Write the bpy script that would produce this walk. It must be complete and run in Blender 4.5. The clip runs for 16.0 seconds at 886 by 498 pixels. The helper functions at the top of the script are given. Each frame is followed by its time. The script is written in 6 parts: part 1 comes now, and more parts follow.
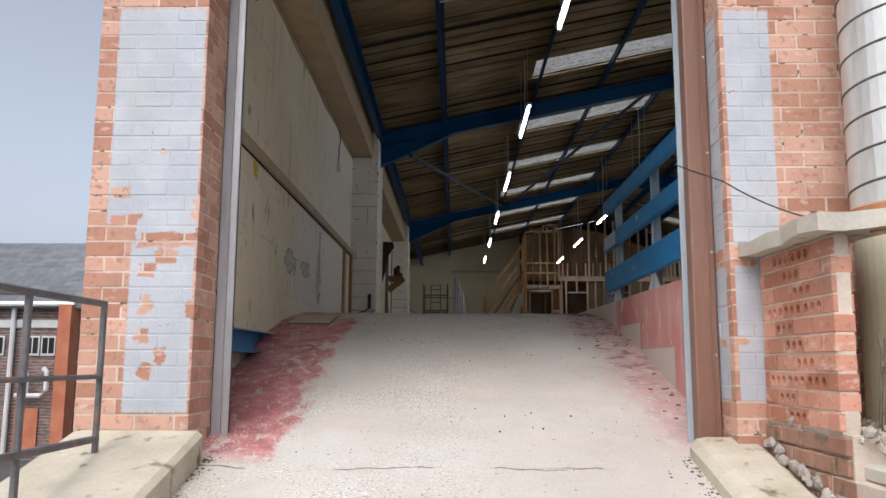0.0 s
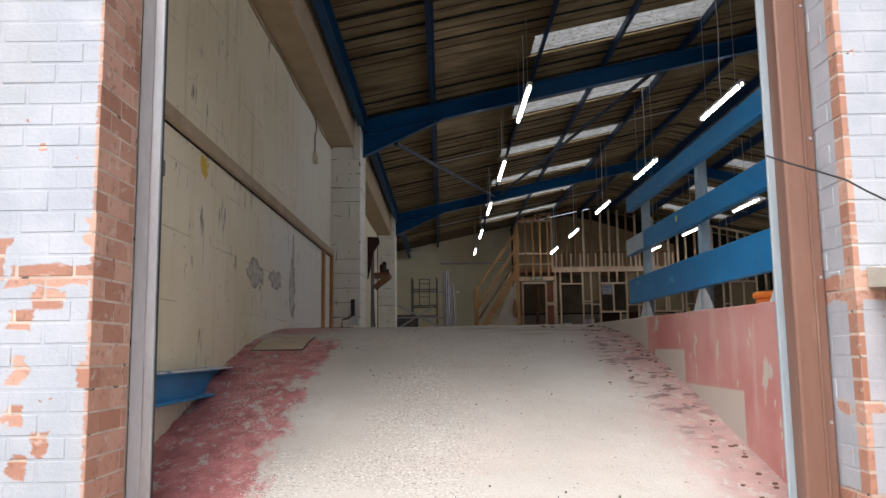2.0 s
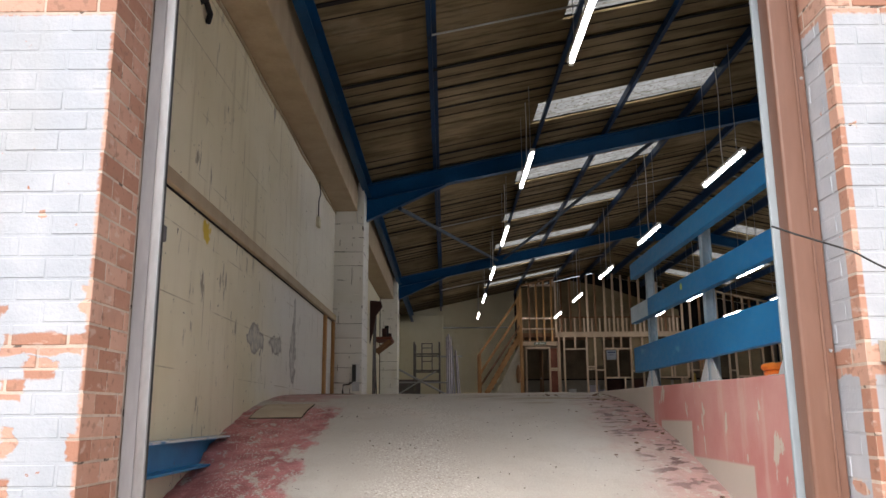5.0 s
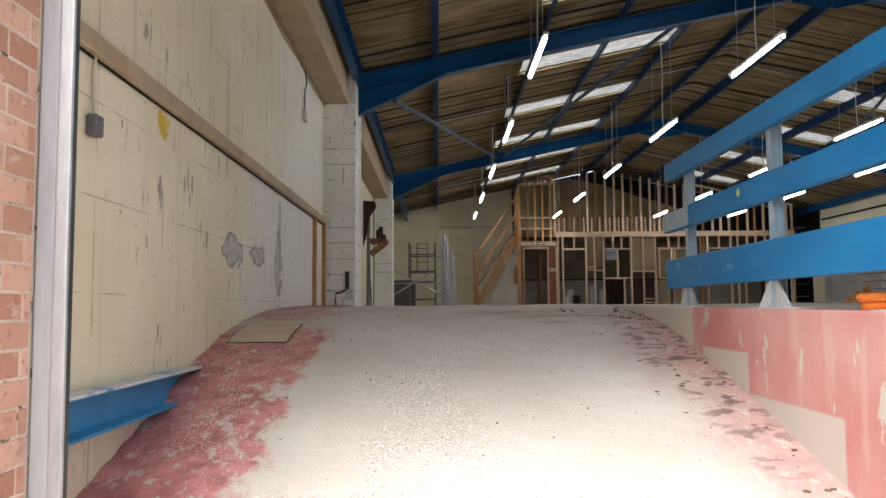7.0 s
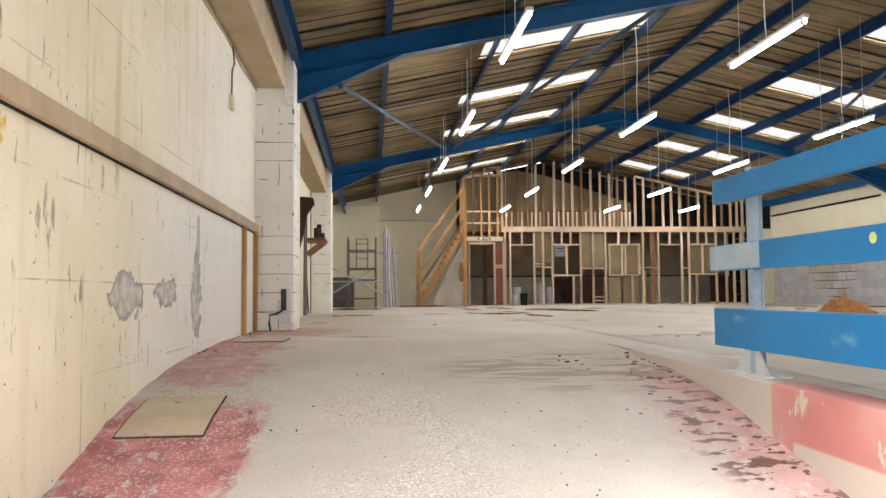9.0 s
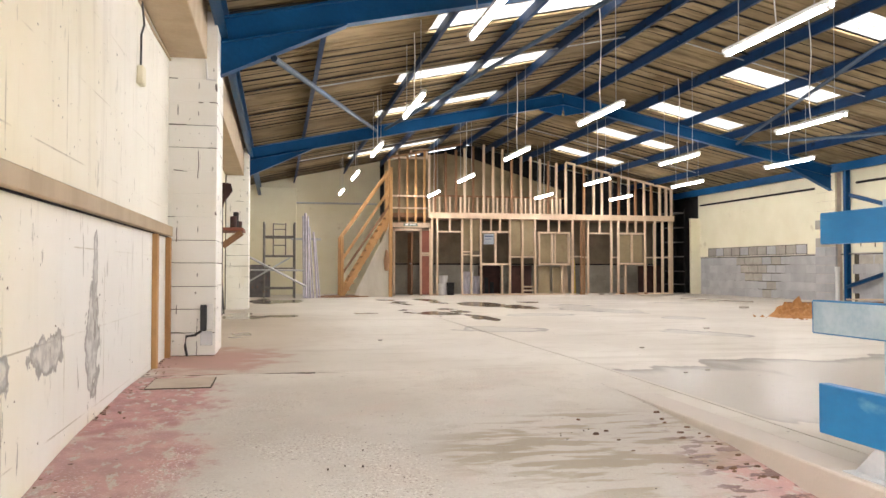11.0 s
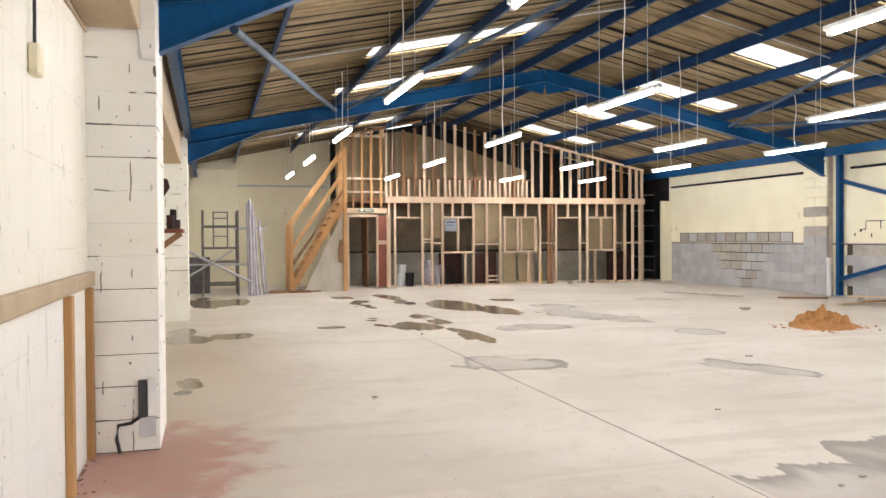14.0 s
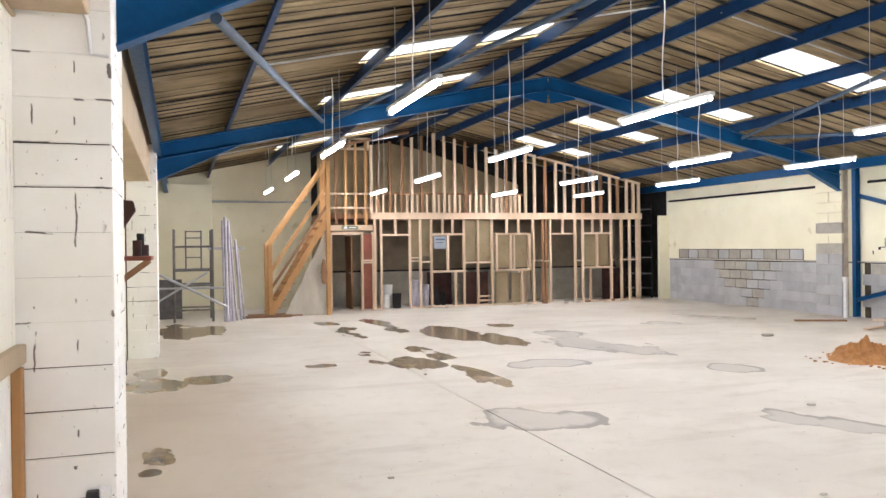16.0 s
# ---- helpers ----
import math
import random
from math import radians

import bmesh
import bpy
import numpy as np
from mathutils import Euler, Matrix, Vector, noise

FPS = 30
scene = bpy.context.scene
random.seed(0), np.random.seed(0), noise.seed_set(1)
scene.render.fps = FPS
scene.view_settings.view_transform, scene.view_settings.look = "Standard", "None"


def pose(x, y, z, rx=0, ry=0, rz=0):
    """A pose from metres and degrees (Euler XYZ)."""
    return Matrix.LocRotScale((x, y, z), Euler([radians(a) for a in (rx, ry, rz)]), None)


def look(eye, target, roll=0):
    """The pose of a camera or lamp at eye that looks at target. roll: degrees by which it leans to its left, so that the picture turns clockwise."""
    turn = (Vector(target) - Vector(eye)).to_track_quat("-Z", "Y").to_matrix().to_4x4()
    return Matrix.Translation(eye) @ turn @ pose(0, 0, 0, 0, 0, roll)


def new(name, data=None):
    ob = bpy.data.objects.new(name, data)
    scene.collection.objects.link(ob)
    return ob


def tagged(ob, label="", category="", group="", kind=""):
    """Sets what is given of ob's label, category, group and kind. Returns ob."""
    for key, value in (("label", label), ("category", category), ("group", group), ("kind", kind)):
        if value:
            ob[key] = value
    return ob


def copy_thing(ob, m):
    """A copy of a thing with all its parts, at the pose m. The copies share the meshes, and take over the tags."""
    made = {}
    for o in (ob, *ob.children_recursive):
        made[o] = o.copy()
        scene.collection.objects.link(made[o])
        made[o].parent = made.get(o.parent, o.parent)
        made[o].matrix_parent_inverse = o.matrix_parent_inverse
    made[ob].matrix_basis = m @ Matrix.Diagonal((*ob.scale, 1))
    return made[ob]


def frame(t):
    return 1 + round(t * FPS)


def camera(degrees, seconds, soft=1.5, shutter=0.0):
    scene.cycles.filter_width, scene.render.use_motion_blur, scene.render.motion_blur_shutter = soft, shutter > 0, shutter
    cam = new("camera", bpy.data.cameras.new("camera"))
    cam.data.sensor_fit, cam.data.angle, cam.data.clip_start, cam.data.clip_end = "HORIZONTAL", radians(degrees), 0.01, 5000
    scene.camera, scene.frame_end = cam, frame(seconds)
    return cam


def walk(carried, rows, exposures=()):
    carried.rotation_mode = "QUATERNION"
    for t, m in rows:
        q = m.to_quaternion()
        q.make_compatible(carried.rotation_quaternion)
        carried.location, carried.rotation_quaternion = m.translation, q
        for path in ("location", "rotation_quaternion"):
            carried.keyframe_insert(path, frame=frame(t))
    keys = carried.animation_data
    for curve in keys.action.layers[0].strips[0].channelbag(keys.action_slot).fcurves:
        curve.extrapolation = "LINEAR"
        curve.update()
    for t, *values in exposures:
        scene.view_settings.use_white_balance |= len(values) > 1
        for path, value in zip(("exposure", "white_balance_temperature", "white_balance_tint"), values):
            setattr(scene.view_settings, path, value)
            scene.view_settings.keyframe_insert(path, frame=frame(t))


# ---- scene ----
cam = camera(59.0, 16.0)
METRES, EYE, TILT, LEAN, TURN = 9.6, -0.654, 0.0, 0.0, 0.9
ROWS = [
    (0.0, 0.0, 0.0, 0.0, -0.04, 8.3, -0.29),
    (0.5, -0.0016, 0.0427, 0.0113, -0.21, 7.85, -0.04),
    (1.0, -0.0036, 0.0817, 0.0228, -0.39, 7.23, 0.31),
    (1.5, -0.0056, 0.1164, 0.0344, -0.59, 6.97, 0.6),
    (2.0, -0.007, 0.1343, 0.0389, -0.9, 7.31, 0.76),
    (2.5, -0.0112, 0.1354, 0.0471, -1.34, 10.03, 0.59),
    (3.0, -0.0092, 0.1325, 0.0538, -1.55, 13.87, 0.23),
    (3.2, -0.009, 0.132, 0.0541, -1.6, 15.25, 0.2),
    (5.3, -0.006, 0.1415, 0.0412, -0.6, 10.15, 0.4),
    (5.5, -0.006, 0.144, 0.0409, -0.55, 8.77, 0.4),
    (6.0, -0.0058, 0.162, 0.0408, -0.44, 6.29, 0.32),
    (6.5, -0.0122, 0.1972, 0.0528, -0.64, 5.0, 0.3),
    (7.0, -0.0152, 0.2361, 0.064, -1.25, 4.38, 0.41),
    (7.5, -0.021, 0.2762, 0.0733, -2.12, 4.11, 0.52),
    (8.0, -0.0287, 0.3184, 0.0891, -3.3, 3.82, 0.54),
    (8.5, -0.0287, 0.3638, 0.1016, -4.68, 3.5, 0.58),
    (9.0, -0.0389, 0.4042, 0.1125, -6.18, 3.23, 0.43),
    (9.5, -0.0463, 0.4424, 0.123, -8.28, 2.88, 0.5),
    (9.7, -0.0494, 0.4575, 0.1273, -9.0, 2.7, 0.45),
    (11.8, -0.082, 0.6166, 0.1724, -14.9, 0.5, -0.25),
    (12.0, -0.0846, 0.6318, 0.1767, -15.38, 0.22, -0.26),
    (12.5, -0.0879, 0.6703, 0.1853, -16.31, -0.42, -0.05),
    (13.0, -0.0924, 0.707, 0.1968, -16.96, -0.8, 0.14),
    (13.5, -0.0976, 0.7468, 0.2106, -17.47, -0.95, 0.32),
    (14.0, -0.0931, 0.7805, 0.219, -17.66, -0.89, 0.38),
    (14.5, -0.0898, 0.8152, 0.2232, -17.71, -0.77, 0.34),
    (15.0, -0.0908, 0.8556, 0.2342, -17.95, -0.64, 0.34),
    (15.5, -0.0891, 0.8929, 0.2391, -18.51, -0.47, 0.41),
    (16.0, -0.092, 0.9277, 0.2436, -19.58, -0.19, 0.69),
]
EXPOSURES = [(0.0, 1.1, 6150, 10), (1.5, 1.3, 6250, 10), (3.0, 1.62, 6100, 10), (5.5, 1.55, 6450, 10), (6.5, 1.9, 6350, 9), (7.5, 2.65, 6350, 8), (8.5, 3.17, 6450, 8),
             (9.7, 3.72, 6700, 10), (12.0, 3.92, 6550, 10), (14.0, 3.95, 6500, 10), (15.0, 3.97, 6300, 10), (16.0, 4.02, 6150, 10)]
walk(cam, [(t, pose(0, 0, EYE, TILT, LEAN, TURN) @ pose(METRES * x, METRES * y, METRES * z, 90 + pitch, roll, yaw)) for t, x, y, z, yaw, pitch, roll in ROWS],
     exposures=EXPOSURES)

# ---- world and light ----
world = bpy.data.worlds.new("sky")
scene.world = world
world.use_nodes = True
sky = world.node_tree.nodes.new("ShaderNodeTexSky")
sky.sky_type, sky.sun_disc = "NISHITA", False
sky.sun_elevation, sky.sun_rotation = radians(50), radians(200)
sky.air_density, sky.dust_density, sky.ozone_density = 0.8, 5.0, 1.0
background = world.node_tree.nodes["Background"]
background.inputs["Strength"].default_value = 0.108
pale = world.node_tree.nodes.new("ShaderNodeHueSaturation")
pale.inputs["Saturation"].default_value = 0.4
world.node_tree.links.new(sky.outputs[0], pale.inputs["Color"])
world.node_tree.links.new(pale.outputs[0], background.inputs["Color"])
sun = new("sun", bpy.data.lights.new("sun", "SUN"))
sun.data.energy, sun.data.angle, sun.data.color = 0.22, radians(40), (1.0, 0.96, 0.9)
sun.matrix_basis = look((-8, -22, 28), (0, 0, 0))
TUBE_LIGHT = 9.6


# ---- materials ----
class Mat:
    """A small builder of node materials, on world positions in metres."""

    def __init__(self, name):
        self.m = bpy.data.materials.new(name)
        self.m.use_nodes = True
        self.t = self.m.node_tree
        self.bsdf = self.t.nodes["Principled BSDF"]
        self.place = self.t.nodes.new("ShaderNodeNewGeometry").outputs["Position"]
        self.split = None

    def put(self, socket, value):
        if isinstance(value, bpy.types.NodeSocket):
            self.t.links.new(value, socket)
        elif isinstance(value, tuple) and len(value) == 3 and socket.type == "RGBA":
            socket.default_value = (*value, 1)
        else:
            socket.default_value = value

    def axis(self, i):
        if self.split is None:
            self.split = self.t.nodes.new("ShaderNodeSeparateXYZ")
            self.t.links.new(self.place, self.split.inputs[0])
        return self.split.outputs[i]

    def calc(self, op, a, b=0.0):
        n = self.t.nodes.new("ShaderNodeMath")
        n.operation = op
        self.put(n.inputs[0], a)
        self.put(n.inputs[1], b)
        return n.outputs[0]

    def noise(self, scale, detail=4.0, stretch=(1, 1, 1), shift=0.0, rough=0.55):
        v = self.t.nodes.new("ShaderNodeMapping")
        v.inputs["Scale"].default_value = stretch
        v.inputs["Location"].default_value = (shift, shift * 1.7, shift * 0.6)
        self.t.links.new(self.place, v.inputs["Vector"])
        n = self.t.nodes.new("ShaderNodeTexNoise")
        n.inputs["Scale"].default_value, n.inputs["Detail"].default_value = scale, detail
        n.inputs["Roughness"].default_value = rough
        self.t.links.new(v.outputs[0], n.inputs["Vector"])
        return n.outputs["Fac"]

    def span(self, v, lo, hi, a=0.0, b=1.0):
        n = self.t.nodes.new("ShaderNodeMapRange")
        n.interpolation_type = "SMOOTHSTEP"
        self.put(n.inputs["Value"], v)
        for key, value in (("From Min", lo), ("From Max", hi), ("To Min", a), ("To Max", b)):
            n.inputs[key].default_value = value
        return n.outputs["Result"]

    def mix(self, f, a, b):
        n = self.t.nodes.new("ShaderNodeMix")
        n.data_type = "RGBA"
        self.put(n.inputs[0], f)
        self.put(n.inputs[6], a)
        self.put(n.inputs[7], b)
        return n.outputs[2]

    def within(self, i, lo, hi, soft=0.03, wobble=None, amount=0.1):
        v = self.axis(i)
        if wobble is not None:
            v = self.calc("ADD", v, self.calc("MULTIPLY", self.calc("SUBTRACT", wobble, 0.5), amount))
        return self.calc("MULTIPLY", self.span(v, lo - soft, lo + soft), self.span(v, hi - soft, hi + soft, 1.0, 0.0))

    def spot(self, centre, radii, wobble, amount=0.8, soft=0.15):
        """1 inside an ellipsoid with an uneven rim."""
        total = None
        for i in range(3):
            if radii[i]:
                d = self.calc("DIVIDE", self.calc("SUBTRACT", self.axis(i), centre[i]), radii[i])
                d = self.calc("MULTIPLY", d, d)
                total = d if total is None else self.calc("ADD", total, d)
        total = self.calc("ADD", total, self.calc("MULTIPLY", self.calc("SUBTRACT", wobble, 0.5), amount * 2))
        return self.span(total, 1 - soft, 1 + soft, 1.0, 0.0)

    def own(self):
        return self.t.nodes.new("ShaderNodeObjectInfo").outputs["Random"]

    def done(self, color, rough=0.8, bump=None, strength=0.3, distance=0.01, metal=0.0, gloss=0.5):
        self.put(self.bsdf.inputs["Base Color"], color)
        self.put(self.bsdf.inputs["Roughness"], rough)
        self.put(self.bsdf.inputs["Metallic"], metal)
        self.put(self.bsdf.inputs["Specular IOR Level"], gloss)
        if bump is not None:
            n = self.t.nodes.new("ShaderNodeBump")
            n.inputs["Strength"].default_value, n.inputs["Distance"].default_value = strength, distance
            self.t.links.new(bump, n.inputs["Height"])
            self.t.links.new(n.outputs[0], self.bsdf.inputs["Normal"])
        return self.m


def plain(name, a, b, rough=0.7, scale=4.0, fine=45.0, stretch=(1, 1, 1), bump=0.2, metal=0.0, own=0.0, dirt=None, dirt_at=0.62, gloss=0.5):
    """Two tones at a broad and a fine scale, with optional dirt blotches."""
    k = Mat(name)
    wide, small = k.noise(scale, 5, stretch), k.noise(fine, 3, stretch)
    f = k.calc("ADD", k.calc("MULTIPLY", wide, 0.7), k.calc("MULTIPLY", small, 0.3))
    color = k.mix(k.span(f, 0.3, 0.7), a, b)
    if own:
        dark = tuple(c * (1 - own) for c in a)
        color = k.mix(k.calc("MULTIPLY", k.own(), 0.9), color, k.mix(k.span(f, 0.3, 0.7), dark, a))
    if dirt:
        color = k.mix(k.span(k.noise(scale * 1.7, 6, stretch, 3.1), dirt_at, dirt_at + 0.12), color, dirt)
    return k.done(color, k.span(small, 0.2, 0.8, rough - 0.08, min(rough + 0.08, 1)), f, bump, 0.01, metal, gloss)


def wood(name, a, b, own=0.25):
    return plain(name, a, b, 0.7, 3.0, 30.0, (1, 1, 0.25), 0.25, 0.0, own)


BLUE = plain("blue_steel_paint", (0.003, 0.052, 0.15), (0.006, 0.078, 0.21), 0.4, 1.5, 25, bump=0.1, dirt=(0.008, 0.035, 0.08), dirt_at=0.66, gloss=0.2)
RAIL_BLUE = plain("rail_blue_paint", (0.006, 0.155, 0.4), (0.016, 0.215, 0.5), 0.45, 2.5, 30, (1, 0.5, 1), 0.12, dirt=(0.14, 0.36, 0.54), dirt_at=0.62)
PALE_BLUE = plain("worn_pale_blue_paint", (0.3, 0.42, 0.52), (0.45, 0.55, 0.62), 0.6, 5, 40)
STEEL = plain("galvanised_steel", (0.42, 0.43, 0.44), (0.58, 0.59, 0.6), 0.42, 4, 60, (1, 1, 0.3), 0.1, 0.7)
GREY_FRAME = plain("grey_door_frame_steel", (0.3, 0.29, 0.3), (0.42, 0.41, 0.42), 0.5, 3, 40, (1, 1, 0.2), 0.1, 0.0, dirt=(0.2, 0.13, 0.1), dirt_at=0.68)
BROWN_FRAME = plain("red_brown_frame_paint", (0.17, 0.08, 0.052), (0.23, 0.12, 0.085), 0.45, 2, 40, (1, 1, 0.15), 0.1, dirt=(0.38, 0.22, 0.16), dirt_at=0.62)
DARK_RAIL = plain("dark_grey_railing_paint", (0.075, 0.07, 0.075), (0.16, 0.15, 0.155), 0.6, 6, 50, dirt=(0.22, 0.11, 0.07), dirt_at=0.58)
RUST_RAIL = plain("rusty_orange_rail", (0.35, 0.14, 0.06), (0.5, 0.24, 0.12), 0.75, 8, 60)
CONCRETE = plain("weathered_concrete", (0.4, 0.36, 0.3), (0.56, 0.52, 0.45), 0.9, 2.5, 50, bump=0.35, dirt=(0.2, 0.17, 0.12), dirt_at=0.6)
MORTAR = plain("mortar", (0.46, 0.38, 0.31), (0.64, 0.55, 0.46), 0.95, 6, 80, bump=0.4)
CREAM = plain("cream_wall_paint", (0.74, 0.69, 0.5), (0.82, 0.78, 0.6), 0.75, 1.2, 40, bump=0.12, dirt=(0.6, 0.54, 0.37), dirt_at=0.64)
GREY_BLOCK = plain("grey_concrete_block", (0.38, 0.375, 0.375), (0.48, 0.475, 0.47), 0.95, 3, 70, bump=0.4, own=0.18)
DIRTY_BLOCK = plain("stripped_block", (0.36, 0.33, 0.28), (0.5, 0.46, 0.38), 0.95, 4, 60, bump=0.4, own=0.25)
def pillar_paint():
    """White gloss over blocks, cracked and chipped along the joints."""
    k = Mat("chipped_cream_pillar_paint")
    wide, small = k.noise(1.6, 5), k.noise(40, 3)
    c = k.mix(k.span(wide, 0.3, 0.7), (0.85, 0.84, 0.77), (0.91, 0.905, 0.86))
    bend = k.calc("MULTIPLY", k.calc("SUBTRACT", k.noise(9, 5, shift=2), 0.5), 0.03)
    chip = None
    for i, step, off, keep in ((2, 0.222, 0.0, 0.56), (0, 0.19, -1.345, 0.57)):
        saw = k.calc("FRACT", k.calc("DIVIDE", k.calc("ADD", k.calc("ADD", k.axis(i), bend), 22.2 - off + step / 2), step))
        line = k.span(k.calc("ABSOLUTE", k.calc("SUBTRACT", saw, 0.5)), 0.012, 0.03, 1.0, 0.0)
        line = k.calc("MULTIPLY", line, k.span(k.noise(3.1, 3, (1, 1, 1.4), 4.0 + i), keep, keep + 0.03))
        chip = line if chip is None else k.calc("MAXIMUM", chip, line)
    chip = k.calc("MAXIMUM", chip, k.span(k.noise(30, 4, (1, 1, 0.8), 5.0), 0.7, 0.715))
    edge = k.calc("MULTIPLY", k.span(k.axis(0), -1.39, -1.35), k.span(k.noise(12, 5, (1, 1, 0.7), 9.0), 0.65, 0.67))
    chip = k.calc("MAXIMUM", chip, edge)
    c = k.mix(k.calc("MULTIPLY", chip, 0.88), c, (0.07, 0.055, 0.04))
    c = k.mix(k.calc("MULTIPLY", k.span(k.noise(3, 6, (1, 1, 0.3), 8.0), 0.56, 0.72), 0.3), c, (0.66, 0.6, 0.46))
    return k.done(c, 0.7, k.calc("SUBTRACT", k.calc("MULTIPLY", small, 0.3), chip), 0.4, 0.006)


PILLAR_PAINT = pillar_paint()
STUD = wood("sawn_pine", (0.58, 0.43, 0.29), (0.76, 0.62, 0.46))
STUD_DARK = wood("brown_old_timber", (0.24, 0.12, 0.055), (0.36, 0.2, 0.1))
STAIR_WOOD = wood("orange_pine", (0.44, 0.23, 0.08), (0.62, 0.37, 0.16))
TRIM_WOOD = wood("cream_trim_timber", (0.42, 0.32, 0.2), (0.58, 0.48, 0.33), 0.1)
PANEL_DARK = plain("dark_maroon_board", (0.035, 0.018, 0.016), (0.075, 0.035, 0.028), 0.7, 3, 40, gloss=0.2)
PANEL_RED = plain("red_brown_board", (0.17, 0.045, 0.025), (0.25, 0.075, 0.04), 0.6, 3, 40)
BOARD_TAN = plain("tan_lining_board", (0.21, 0.163, 0.09), (0.31, 0.245, 0.145), 0.85, 1.6, 20, bump=0.1, dirt=(0.22, 0.16, 0.09))
# near black; also colours the sheets and strips that stand for shade
DARK = plain("near_black_matt", (0.014, 0.014, 0.016), (0.034, 0.032, 0.03), 0.85, 3, 30, gloss=0.15)
CAST = plain("ash_grey_asphalt", (0.05, 0.05, 0.05), (0.09, 0.09, 0.085), 0.95, 1, 60)
SOIL = plain("orange_soil", (0.3, 0.13, 0.04), (0.46, 0.23, 0.08), 1.0, 9, 60, bump=0.8)
WHITE_PLASTIC = plain("white_plastic", (0.72, 0.72, 0.7), (0.8, 0.8, 0.78), 0.4, 5, 40, bump=0.05)
BLACK_PLASTIC = plain("black_rubber", (0.015, 0.015, 0.016), (0.03, 0.03, 0.03), 0.5, 5, 40, bump=0.05)
ORANGE = plain("orange_plastic", (0.8, 0.2, 0.02), (0.88, 0.28, 0.04), 0.45, 5, 40, bump=0.05)
SLATE = plain("grey_roof_slate", (0.12, 0.13, 0.14), (0.2, 0.21, 0.22), 0.7, 3, 40, own=0.3)
def far_brickwork():
    """Dark engineering brick with pale bed joints and sooty patches."""
    k = Mat("far_dark_brick")
    wide = k.noise(2, 5)
    c = k.mix(k.span(k.noise(7, 3, (0.6, 1, 3.0), 2.0), 0.35, 0.65), (0.1, 0.07, 0.065), (0.24, 0.15, 0.125))
    saw = k.calc("FRACT", k.calc("DIVIDE", k.calc("ADD", k.axis(2), 20.0), 0.09))
    c = k.mix(k.calc("MULTIPLY", k.calc("LESS_THAN", saw, 0.2), 0.65), c, (0.34, 0.31, 0.29))
    c = k.mix(k.calc("MULTIPLY", k.span(wide, 0.5, 0.7), 0.5), c, (0.07, 0.06, 0.06))
    return k.done(c, 0.9, wide, 0.2)


FAR_BRICK = far_brickwork()
FAR_RED = plain("far_red_brick", (0.36, 0.11, 0.06), (0.46, 0.18, 0.1), 0.9, 2, 30)
SHEET_PALE = plain("pale_plastic_sheet", (0.5, 0.46, 0.38), (0.62, 0.58, 0.5), 0.35, 3, 30, (1, 1, 0.3), 0.4)
PVC = plain("white_grey_tubes", (0.36, 0.34, 0.4), (0.55, 0.53, 0.58), 0.4, 4, 40)


